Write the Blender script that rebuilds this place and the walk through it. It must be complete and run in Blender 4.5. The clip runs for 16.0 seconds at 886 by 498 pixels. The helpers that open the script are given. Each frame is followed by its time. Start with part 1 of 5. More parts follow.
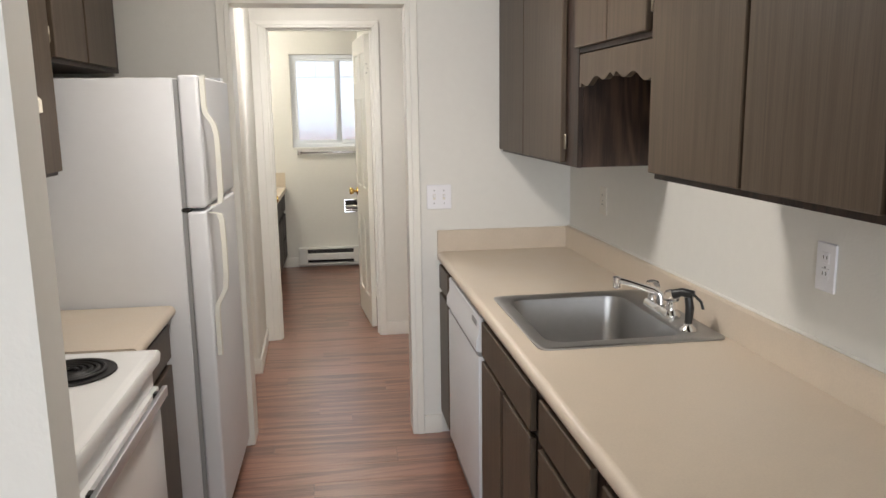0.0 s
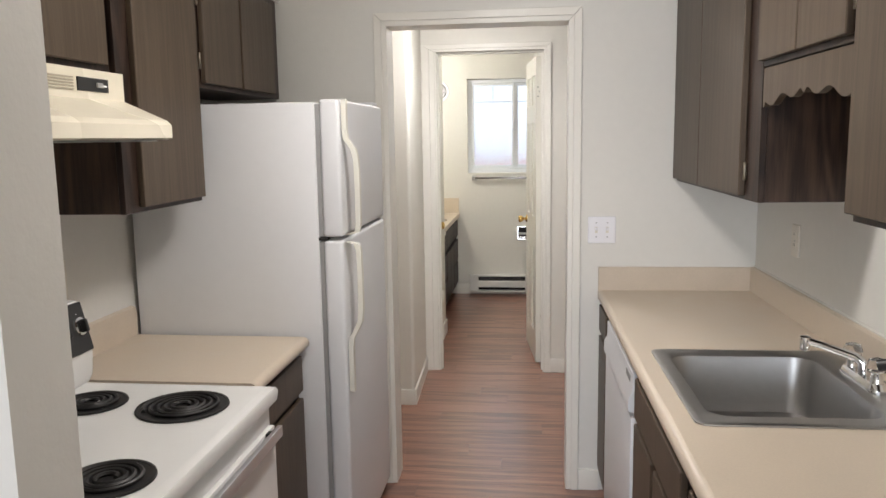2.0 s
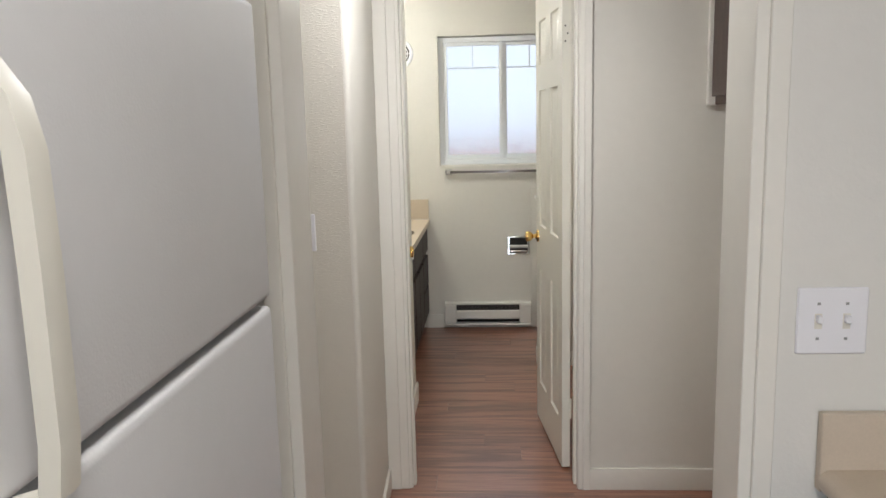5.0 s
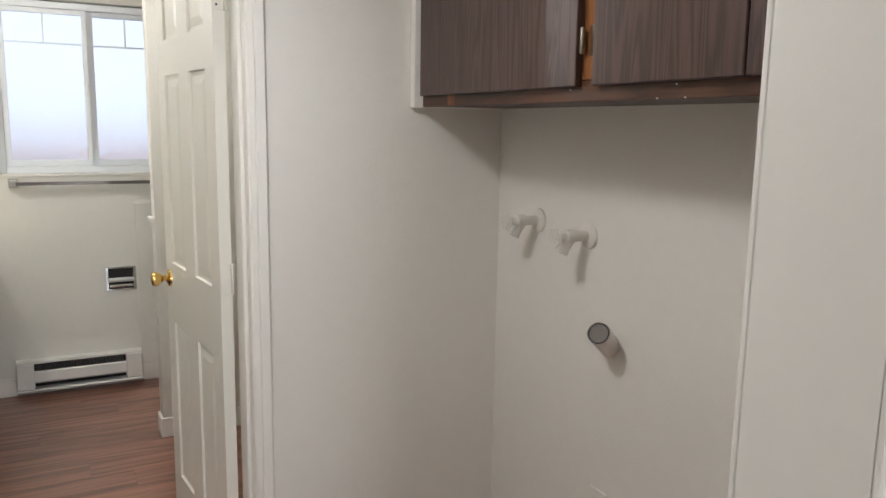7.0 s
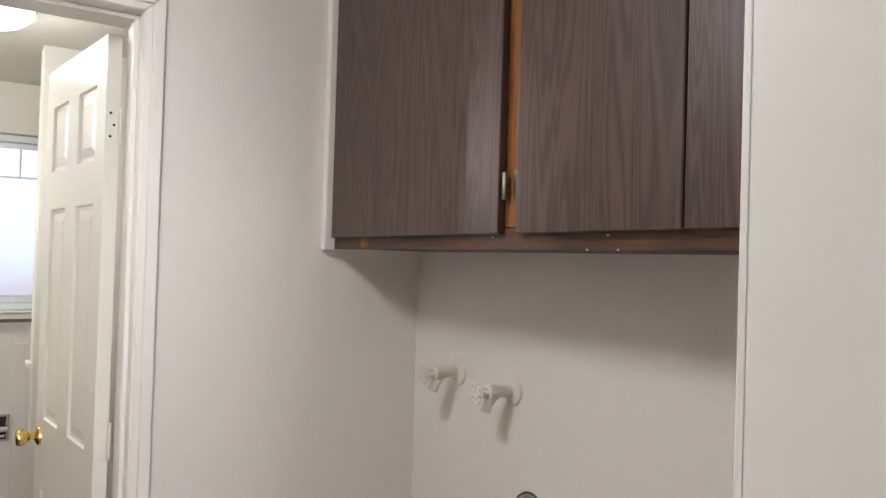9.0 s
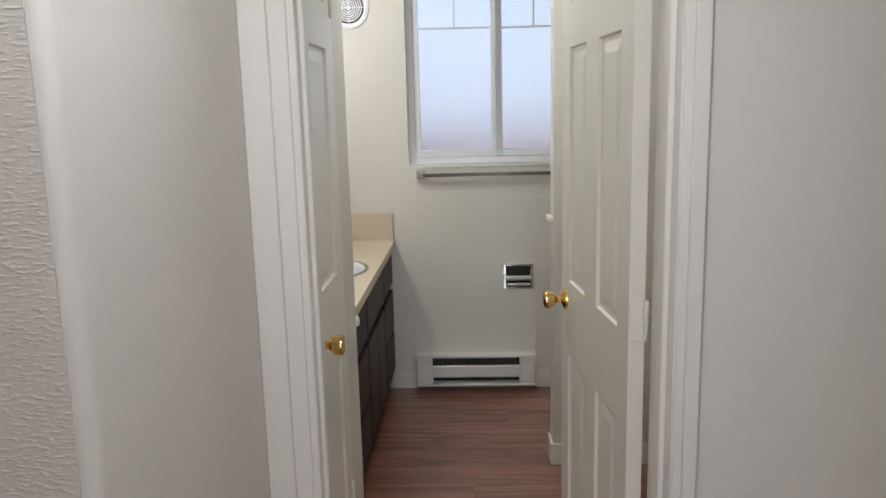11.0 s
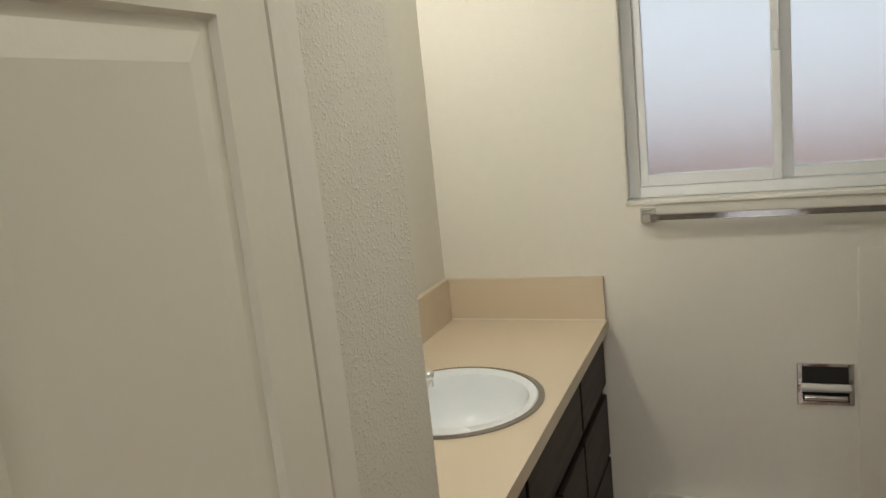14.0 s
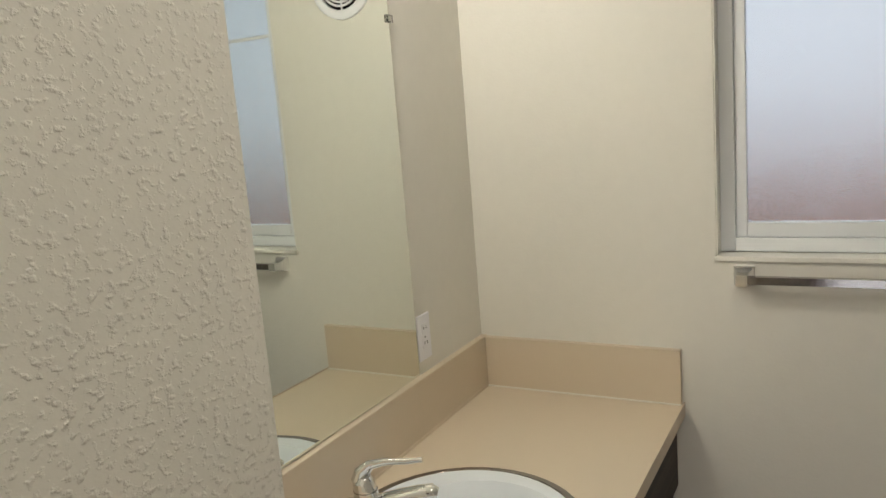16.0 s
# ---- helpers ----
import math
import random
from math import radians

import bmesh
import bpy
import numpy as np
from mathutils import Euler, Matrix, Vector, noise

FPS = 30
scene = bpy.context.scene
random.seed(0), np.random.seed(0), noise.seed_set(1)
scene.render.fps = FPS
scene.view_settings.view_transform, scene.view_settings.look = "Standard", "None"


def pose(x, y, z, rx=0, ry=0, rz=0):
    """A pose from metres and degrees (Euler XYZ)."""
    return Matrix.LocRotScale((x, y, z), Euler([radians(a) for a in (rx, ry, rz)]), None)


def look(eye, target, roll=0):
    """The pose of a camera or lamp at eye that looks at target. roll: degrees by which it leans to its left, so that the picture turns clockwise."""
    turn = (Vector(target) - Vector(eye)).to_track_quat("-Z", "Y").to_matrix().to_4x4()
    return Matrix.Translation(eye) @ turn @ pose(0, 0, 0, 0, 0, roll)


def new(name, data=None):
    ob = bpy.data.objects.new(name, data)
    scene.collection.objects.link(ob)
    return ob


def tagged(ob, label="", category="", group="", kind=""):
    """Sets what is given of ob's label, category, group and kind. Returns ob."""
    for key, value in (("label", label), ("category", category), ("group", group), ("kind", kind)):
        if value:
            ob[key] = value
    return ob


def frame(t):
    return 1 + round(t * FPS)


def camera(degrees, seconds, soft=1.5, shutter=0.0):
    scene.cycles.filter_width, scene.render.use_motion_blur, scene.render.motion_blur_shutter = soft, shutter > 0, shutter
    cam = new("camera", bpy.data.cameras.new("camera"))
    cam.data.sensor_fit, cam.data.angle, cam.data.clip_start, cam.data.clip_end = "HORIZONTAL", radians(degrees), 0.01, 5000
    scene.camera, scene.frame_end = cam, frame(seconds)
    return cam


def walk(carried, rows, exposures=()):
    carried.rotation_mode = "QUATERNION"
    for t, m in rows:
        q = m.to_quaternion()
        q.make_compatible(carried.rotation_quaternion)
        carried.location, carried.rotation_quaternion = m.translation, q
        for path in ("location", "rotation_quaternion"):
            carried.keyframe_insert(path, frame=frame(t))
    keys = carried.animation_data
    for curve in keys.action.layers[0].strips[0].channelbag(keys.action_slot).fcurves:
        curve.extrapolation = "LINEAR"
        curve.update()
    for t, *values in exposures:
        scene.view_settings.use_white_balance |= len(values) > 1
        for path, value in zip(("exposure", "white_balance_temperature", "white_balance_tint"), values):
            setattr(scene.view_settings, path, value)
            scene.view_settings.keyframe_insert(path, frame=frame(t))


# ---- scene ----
cam = camera(60.3, 16.0)
PATH = [
    (0, (0.088, 1.004, 1.569), (0.341, 2.955, 1.211), -0.8),
    (0.5, (0.116, 1.008, 1.579), (0.164, 2.977, 1.229), -0.7),
    (1, (0.202, 1.022, 1.578), (0.111, 2.991, 1.239), 0.0),
    (1.5, (0.265, 1.078, 1.579), (0.083, 3.041, 1.245), -0.2),
    (2, (0.237, 1.261, 1.567), (0.005, 3.226, 1.279), -0.9),
    (2.5, (0.189, 1.517, 1.572), (-0.053, 3.486, 1.314), -1.1),
    (3, (0.194, 1.847, 1.551), (-0.055, 3.811, 1.267), -1.0),
    (3.2, (0.175, 1.982, 1.557), (-0.089, 3.943, 1.266), -0.8),
    (5.3, (-0.074, 3.443, 1.5), (-0.124, 5.414, 1.164), -1.5),
    (5.5, (-0.094, 3.557, 1.496), (-0.077, 5.526, 1.144), -1.3),
    (6, (-0.101, 3.833, 1.495), (0.101, 5.781, 1.091), -0.2),
    (6.5, (-0.119, 4.046, 1.509), (0.387, 5.94, 1.11), 0.2),
    (7, (-0.168, 4.199, 1.507), (0.741, 5.952, 1.188), 0.9),
    (7.5, (-0.128, 4.287, 1.532), (0.974, 5.95, 1.392), 0.8),
    (8, (-0.084, 4.322, 1.548), (1.025, 5.978, 1.711), 1.0),
    (8.5, (-0.074, 4.327, 1.548), (1.04, 5.967, 1.807), 1.4),
    (9, (-0.078, 4.344, 1.535), (1.022, 6.014, 1.568), 1.7),
    (9.5, (-0.057, 4.407, 1.505), (0.655, 6.254, 1.219), 0.6),
    (10, (-0.065, 4.489, 1.479), (0.136, 6.445, 1.113), -0.1),
    (10.2, (-0.077, 4.543, 1.482), (0.007, 6.506, 1.104), -0.4),
    (12.3, (-0.037, 5.548, 1.534), (-0.314, 7.503, 1.211), -3.3),
    (12.5, (-0.046, 5.654, 1.536), (-0.424, 7.59, 1.208), -4.0),
    (13, (-0.062, 5.893, 1.561), (-0.662, 7.772, 1.226), -5.8),
    (13.5, (-0.05, 6.175, 1.566), (-0.8, 7.998, 1.232), -6.3),
    (14, (-0.034, 6.36, 1.57), (-0.782, 8.18, 1.211), -6.0),
    (14.5, (-0.093, 6.542, 1.536), (-0.796, 8.378, 1.167), -5.5),
    (15, (-0.118, 6.693, 1.587), (-0.906, 8.47, 1.119), -5.0),
    (15.5, (-0.105, 6.826, 1.6), (-0.992, 8.551, 1.114), -4.5),
    (16, (-0.108, 6.902, 1.609), (-1.05, 8.633, 1.268), -4.6),
]
EXPOSURES = [(0, -0.03, 6240, 10), (3.2, 0.0, 6040, 11), (5.4, -0.23, 6000, 9), (6.5, -0.16, 5920, 10), (8.5, 0.02, 5890, 12), (9.3, 0.04, 5860, 11), (10.0, -0.30, 5760, 11), (12.5, -0.58, 5940, 12), (13.0, -0.57, 6160, 11), (13.5, -0.49, 6500, 10), (14.0, -0.62, 6500, 8), (15, -0.61, 6560, 8), (16, -0.70, 6450, 9)]
walk(cam, [(t, look(eye, target, roll)) for t, eye, target, roll in PATH], EXPOSURES)

# ---- world, sun, large lights, exposure ----
world = bpy.data.worlds.new("world")
scene.world = world
world.use_nodes = True
wn = world.node_tree.nodes
sky = wn.new("ShaderNodeTexSky")
sky.sky_type = "NISHITA"
sky.sun_disc = False
sky.sun_elevation, sky.sun_rotation = radians(38), radians(150)
world.node_tree.links.new(sky.outputs[0], wn["Background"].inputs[0])
wn["Background"].inputs[1].default_value = 0.12

sun_data = bpy.data.lights.new("sun", "SUN")
sun_data.energy, sun_data.angle, sun_data.color = 1.2, radians(10), (1.0, 0.95, 0.88)
sun = new("sun", sun_data)
sun.matrix_basis = look((4, -8, 12), (0, 4, 0))


def area_lamp(name, eye, target, sx, sy, watts, color):
    d = bpy.data.lights.new(name, "AREA")
    d.shape, d.size, d.size_y, d.energy, d.color = "RECTANGLE", sx, sy, watts, color
    ob = new(name, d)
    ob.matrix_basis = look(eye, target)
    return ob


def bulb_lamp(name, place, radius, watts, color):
    d = bpy.data.lights.new(name, "POINT")
    d.energy, d.color, d.shadow_soft_size = watts, color, radius
    ob = new(name, d)
    ob.location = place
    return ob


def dome_lamp(name, place, radius, watts, color):
    """A ceiling dome's light: most of it thrown downwards by the pan above the bulb, the rest all round."""
    bulb_lamp(name, place, radius, watts * 0.45, color)
    d = bpy.data.lights.new(name + "_down", "SPOT")
    d.energy, d.color, d.shadow_soft_size = watts * 0.90, color, radius
    d.spot_size, d.spot_blend = radians(172), 1.0
    ob = new(name + "_down", d)
    ob.location = place


dome_lamp("kitchen_bulb", (0.08, 3.12, 2.25), 0.12, 41, (1.0, 0.91, 0.82))
dome_lamp("hall_bulb", (-0.13, 5.40, 2.25), 0.11, 33, (1.0, 0.94, 0.89))
dome_lamp("bath_bulb", (0.02, 7.42, 2.26), 0.07, 14.5, (1.0, 0.935, 0.83))
bulb_lamp("vanity_bulb", (-0.95, 8.02, 2.14), 0.04, 27, (1.0, 0.935, 0.83))
area_lamp("dining_window_light", (-0.4, -2.36, 1.45), (-0.2, 4.0, 1.1), 2.1, 1.2, 98, (0.94, 0.97, 1.0))

# ---- materials ----


def mat(name, color, rough=0.5, metal=0.0, var=0.0, var_scale=6.0, bump=0.0, bump_scale=200.0, spec=None, stretch=None, bump_detail=3.0):
    """A principled surface with variation at two scales and fine relief, in metres."""
    m = bpy.data.materials.new(name)
    m.use_nodes = True
    nt = m.node_tree
    b = nt.nodes["Principled BSDF"]
    b.inputs["Base Color"].default_value = (*color, 1)
    b.inputs["Roughness"].default_value = rough
    b.inputs["Metallic"].default_value = metal
    if spec is not None:
        b.inputs["Specular IOR Level"].default_value = spec
    tc = nt.nodes.new("ShaderNodeTexCoord")
    mp = nt.nodes.new("ShaderNodeMapping")
    nt.links.new(tc.outputs["Object"], mp.inputs[0])
    if stretch:
        mp.inputs["Scale"].default_value = stretch
    if var:
        n1, n2 = nt.nodes.new("ShaderNodeTexNoise"), nt.nodes.new("ShaderNodeTexNoise")
        n1.inputs["Scale"].default_value, n2.inputs["Scale"].default_value = var_scale * 0.25, var_scale * 5
        n1.inputs["Detail"].default_value = n2.inputs["Detail"].default_value = 4
        mix = nt.nodes.new("ShaderNodeMath")
        mix.operation = "ADD"
        for n, i in ((n1, 0), (n2, 1)):
            nt.links.new(mp.outputs[0], n.inputs["Vector"])
            nt.links.new(n.outputs["Fac"], mix.inputs[i])
        ramp = nt.nodes.new("ShaderNodeMapRange")
        ramp.inputs["From Min"].default_value, ramp.inputs["From Max"].default_value = 0.6, 1.4
        ramp.inputs["To Min"].default_value, ramp.inputs["To Max"].default_value = 1 - var, 1 + var
        nt.links.new(mix.outputs[0], ramp.inputs[0])
        sc = nt.nodes.new("ShaderNodeVectorMath")
        sc.operation = "SCALE"
        sc.inputs[0].default_value = color
        nt.links.new(ramp.outputs[0], sc.inputs["Scale"])
        nt.links.new(sc.outputs[0], b.inputs["Base Color"])
        rr = nt.nodes.new("ShaderNodeMapRange")
        rr.inputs["From Min"].default_value, rr.inputs["From Max"].default_value = 0.3, 0.7
        rr.inputs["To Min"].default_value, rr.inputs["To Max"].default_value = max(rough - 0.08, 0.03), min(rough + 0.08, 1)
        nt.links.new(n1.outputs["Fac"], rr.inputs[0])
        nt.links.new(rr.outputs[0], b.inputs["Roughness"])
    if bump:
        n3 = nt.nodes.new("ShaderNodeTexNoise")
        n3.inputs["Scale"].default_value, n3.inputs["Detail"].default_value = bump_scale, bump_detail
        nt.links.new(tc.outputs["Object"], n3.inputs["Vector"])
        bp = nt.nodes.new("ShaderNodeBump")
        bp.inputs["Strength"].default_value, bp.inputs["Distance"].default_value = 1.0, bump
        nt.links.new(n3.outputs["Fac"], bp.inputs["Height"])
        nt.links.new(bp.outputs[0], b.inputs["Normal"])
    return m


def wood(name, dark, light, rough, grain=(60.0, 60.0, 2.2), rings=7.0, bump=0.0003, per_piece=False, spec=0.4, ring_weight=0.16, broad=None):
    """Wood grain along the axis with the small factor: fine fibres over broad cathedral figure."""
    m = bpy.data.materials.new(name)
    m.use_nodes = True
    nt = m.node_tree
    b = nt.nodes["Principled BSDF"]
    b.inputs["Roughness"].default_value = rough
    b.inputs["Specular IOR Level"].default_value = spec
    tc = nt.nodes.new("ShaderNodeTexCoord")
    vec = tc.outputs["Object"]
    if per_piece:
        oi = nt.nodes.new("ShaderNodeObjectInfo")
        mul = nt.nodes.new("ShaderNodeVectorMath")
        mul.operation = "SCALE"
        mul.inputs[0].default_value = (37.0, 53.0, 11.0)
        nt.links.new(oi.outputs["Random"], mul.inputs["Scale"])
        add = nt.nodes.new("ShaderNodeVectorMath")
        nt.links.new(vec, add.inputs[0])
        nt.links.new(mul.outputs[0], add.inputs[1])
        vec = add.outputs[0]
    mp = nt.nodes.new("ShaderNodeMapping")
    mp.inputs["Scale"].default_value = grain
    nt.links.new(vec, mp.inputs[0])
    fine = nt.nodes.new("ShaderNodeTexNoise")
    fine.inputs["Scale"].default_value, fine.inputs["Detail"].default_value, fine.inputs["Roughness"].default_value = 3.0, 6, 0.65
    nt.links.new(mp.outputs[0], fine.inputs["Vector"])
    mp2 = nt.nodes.new("ShaderNodeMapping")
    mp2.inputs["Scale"].default_value = broad or [max(g / 12, 0.5) for g in grain]
    nt.links.new(vec, mp2.inputs[0])
    figure = nt.nodes.new("ShaderNodeTexNoise")
    figure.inputs["Scale"].default_value, figure.inputs["Detail"].default_value, figure.inputs["Distortion"].default_value = 1.3, 2, 0.6
    nt.links.new(mp2.outputs[0], figure.inputs["Vector"])
    ring = nt.nodes.new("ShaderNodeMath")
    ring.operation = "MULTIPLY"
    ring.inputs[1].default_value = rings * 6.28
    nt.links.new(figure.outputs["Fac"], ring.inputs[0])
    sine = nt.nodes.new("ShaderNodeMath")
    sine.operation = "SINE"
    nt.links.new(ring.outputs[0], sine.inputs[0])
    mix = nt.nodes.new("ShaderNodeMath")
    mix.operation = "MULTIPLY_ADD"
    mix.inputs[1].default_value = ring_weight
    nt.links.new(sine.outputs[0], mix.inputs[0])
    nt.links.new(fine.outputs["Fac"], mix.inputs[2])
    ramp = nt.nodes.new("ShaderNodeValToRGB")
    ramp.color_ramp.elements[0].position, ramp.color_ramp.elements[0].color = 0.28, (*dark, 1)
    ramp.color_ramp.elements[1].position, ramp.color_ramp.elements[1].color = 0.72, (*light, 1)
    nt.links.new(mix.outputs[0], ramp.inputs[0])
    out = ramp.outputs[0]
    if per_piece:
        mr = nt.nodes.new("ShaderNodeMapRange")
        mr.inputs["To Min"].default_value, mr.inputs["To Max"].default_value = 0.90, 1.10
        nt.links.new(oi.outputs["Random"], mr.inputs[0])
        sc = nt.nodes.new("ShaderNodeVectorMath")
        sc.operation = "SCALE"
        nt.links.new(out, sc.inputs[0])
        nt.links.new(mr.outputs[0], sc.inputs["Scale"])
        out = sc.outputs[0]
    nt.links.new(out, b.inputs["Base Color"])
    bp = nt.nodes.new("ShaderNodeBump")
    bp.inputs["Distance"].default_value = bump
    nt.links.new(mix.outputs[0], bp.inputs["Height"])
    nt.links.new(bp.outputs[0], b.inputs["Normal"])
    return m


M_WALL = mat("wall_paint", (0.74, 0.72, 0.66), 0.62, var=0.02, bump=0.0006, bump_scale=120)
M_KWALL = mat("kitchen_wall_paint", (0.74, 0.73, 0.69), 0.6, var=0.02, bump=0.0005, bump_scale=110)


def daub(name, color, rough, size, relief, cut):
    """Wall paint over trowelled texture: flattened daubs above a smooth coat; size gives daubs for each metre along x, y and z."""
    m = mat(name, color, rough, var=0.02)
    nt = m.node_tree
    tc, mp = nt.nodes.new("ShaderNodeTexCoord"), nt.nodes.new("ShaderNodeMapping")
    mp.inputs["Scale"].default_value = size
    nt.links.new(tc.outputs["Object"], mp.inputs[0])
    n = nt.nodes.new("ShaderNodeTexNoise")
    n.inputs["Scale"].default_value, n.inputs["Detail"].default_value, n.inputs["Distortion"].default_value = 1.0, 3.0, 0.0
    nt.links.new(mp.outputs[0], n.inputs["Vector"])
    ramp = nt.nodes.new("ShaderNodeMapRange")
    ramp.interpolation_type = "SMOOTHSTEP"
    ramp.inputs["From Min"].default_value, ramp.inputs["From Max"].default_value = cut, cut + 0.24
    nt.links.new(n.outputs["Fac"], ramp.inputs[0])
    add = nt.nodes.new("ShaderNodeMath")
    add.operation = "MULTIPLY_ADD"
    add.inputs[1].default_value = 0.35
    nt.links.new(n.outputs["Fac"], add.inputs[0])
    nt.links.new(ramp.outputs[0], add.inputs[2])
    bp = nt.nodes.new("ShaderNodeBump")
    bp.inputs["Strength"].default_value, bp.inputs["Distance"].default_value = 1.0, relief
    nt.links.new(add.outputs[0], bp.inputs["Height"])
    nt.links.new(bp.outputs[0], nt.nodes["Principled BSDF"].inputs["Normal"])
    return m


M_KNOCK = daub("knockdown_wall_paint", (0.72, 0.70, 0.63), 0.55, (180, 155, 205), 0.0008, 0.50)
M_HALL = daub("hall_wall_paint", (0.74, 0.71, 0.64), 0.6, (80, 80, 260), 0.0006, 0.48)
M_CEIL = mat("popcorn_ceiling", (0.70, 0.68, 0.60), 0.9, var=0.05, var_scale=60, bump=0.007, bump_scale=110, bump_detail=3)
M_TRIM = mat("trim_paint", (0.80, 0.78, 0.72), 0.36, var=0.02, bump=0.0004, bump_scale=60)
M_DOOR = mat("door_paint", (0.79, 0.77, 0.69), 0.34, bump=0.0003, bump_scale=80)
M_LAM = mat("counter_laminate", (0.60, 0.515, 0.415), 0.36, var=0.06, var_scale=40, bump=0.0001, bump_scale=500)
M_VLAM = mat("vanity_laminate", (0.64, 0.545, 0.42), 0.32, bump=0.0001, bump_scale=500)
M_CAB = wood("cabinet_wood", (0.062, 0.044, 0.029), (0.102, 0.074, 0.050), 0.44, grain=(130, 130, 2.4), rings=5, bump=0.0001, spec=0.35, ring_weight=0.10)
M_VAN = wood("vanity_wood", (0.018, 0.012, 0.009), (0.044, 0.030, 0.023), 0.48, grain=(80, 1.8, 80), rings=5, bump=0.0001, spec=0.2)
M_CABS = wood("laundry_cabinet_wood", (0.043, 0.024, 0.019), (0.090, 0.054, 0.043), 0.36, grain=(170, 170, 3.6), rings=17, bump=0.0002, ring_weight=0.17, broad=(9.5, 9.5, 0.55))
M_FRAME = wood("dark_frame_wood", (0.012, 0.007, 0.005), (0.045, 0.026, 0.018), 0.45, grain=(60, 60, 3))
M_LFRAME = wood("red_frame_wood", (0.035, 0.014, 0.007), (0.10, 0.042, 0.020), 0.4, grain=(60, 3, 60))
M_STILE = wood("amber_stile_wood", (0.10, 0.035, 0.010), (0.24, 0.095, 0.028), 0.4, grain=(60, 60, 3))
M_SIDE = wood("cabinet_side_wood", (0.022, 0.013, 0.009), (0.075, 0.044, 0.030), 0.42, grain=(30, 30, 1.6), rings=10)
M_PLANK = wood("floor_plank", (0.120, 0.047, 0.029), (0.345, 0.156, 0.098), 0.32, grain=(2.0, 75, 75), rings=4, bump=0.0001, per_piece=True, spec=0.6, ring_weight=0.13)
M_PLANK.node_tree.nodes["Principled BSDF"].inputs["Coat Weight"].default_value = 0.7
M_PLANK.node_tree.nodes["Principled BSDF"].inputs["Coat Roughness"].default_value = 0.27
M_SUB = mat("floor_joint", (0.10, 0.045, 0.028), 0.7, var=0.1)
M_WHITE = mat("appliance_enamel", (0.74, 0.75, 0.77), 0.42, var=0.015, bump=0.00025, bump_scale=260)
M_ENAMEL = mat("stove_enamel", (0.80, 0.80, 0.79), 0.16, var=0.01)
M_ALMOND = mat("almond_enamel", (0.78, 0.73, 0.60), 0.28, var=0.02)
M_ALU = mat("brushed_aluminium", (0.80, 0.81, 0.83), 0.34, metal=1.0, var=0.03)
M_SLOT = mat("beige_vent_slot", (0.42, 0.38, 0.29), 0.6, var=0.05)
M_HANDLE = mat("ivory_handle_plastic", (0.75, 0.74, 0.67), 0.35, var=0.02)
M_GASKET = mat("gray_gasket", (0.30, 0.30, 0.30), 0.6, var=0.05)
M_STEEL = mat("brushed_steel", (0.44, 0.435, 0.43), 0.40, metal=1.0, var=0.05, var_scale=8, bump=0.00006, bump_scale=700, stretch=(1, 12, 1))
M_CHROME = mat("chrome", (0.78, 0.78, 0.78), 0.07, metal=1.0, var=0.02)
# Chrome with a dark reflection put into its colour; also the grey basin rim.
M_DCHROME = mat("dark_reflection_chrome", (0.33, 0.31, 0.30), 0.06, metal=1.0, var=0.03)
M_BRASS = mat("polished_brass", (0.80, 0.56, 0.20), 0.14, metal=1.0, var=0.04)
M_NICKEL = mat("aged_hinge_metal", (0.32, 0.28, 0.22), 0.35, metal=1.0, var=0.1)
M_BLACK = mat("black_plastic", (0.02, 0.02, 0.02), 0.35, var=0.1)
M_COIL = mat("burner_coil_metal", (0.025, 0.024, 0.024), 0.5, metal=0.3, var=0.15)
M_DRIP = mat("drip_pan_metal", (0.25, 0.25, 0.25), 0.22, metal=1.0, var=0.1)
M_PLATE = mat("switch_plate_plastic", (0.83, 0.83, 0.87), 0.35, var=0.01)
M_PLATEP = mat("painted_outlet_plate", (0.75, 0.72, 0.65), 0.45, var=0.01)
M_PORC = mat("porcelain", (0.78, 0.82, 0.86), 0.22, var=0.01)
M_VINYL = mat("window_vinyl", (0.80, 0.82, 0.84), 0.35, var=0.01)
M_HEAT = mat("heater_enamel", (0.76, 0.75, 0.71), 0.35, var=0.02)
M_FIN = mat("heater_fin_metal", (0.16, 0.15, 0.14), 0.5, metal=0.6, var=0.1)
# Near-black: shade painted into recesses, gaps and holes; also dark screws and hinge cover.
M_DARK = mat("recess_shade_and_dark_fittings", (0.015, 0.013, 0.012), 0.8, var=0.1)
M_PVC = mat("pvc_pipe", (0.76, 0.73, 0.67), 0.4, var=0.03)
# Darker tone for the shaded inside of the pipe.
M_PIPE_IN = mat("pipe_bore_shade", (0.20, 0.18, 0.16), 0.8, var=0.05)
M_VALVE = mat("painted_valve", (0.70, 0.67, 0.60), 0.45, var=0.05)
M_PAPER = mat("grey_roller_plastic", (0.55, 0.54, 0.52), 0.4, var=0.03)
M_MARK = mat("white_marking", (0.7, 0.7, 0.7), 0.5)
M_GREYMETAL = mat("grey_vent_metal", (0.25, 0.25, 0.24), 0.4, metal=0.5, var=0.05)
M_FENCE = wood("cedar_board", (0.50, 0.19, 0.10), (0.74, 0.33, 0.19), 0.7, grain=(40, 40, 2))
M_GRASS = mat("outside_ground", (0.09, 0.10, 0.05), 0.9, var=0.3, var_scale=3, bump=0.02, bump_scale=20)


def mirror_material():
    m = mat("mirror_silver", (0.80, 0.84, 0.79), 0.015, metal=1.0)
    return m


M_MIRROR = mirror_material()


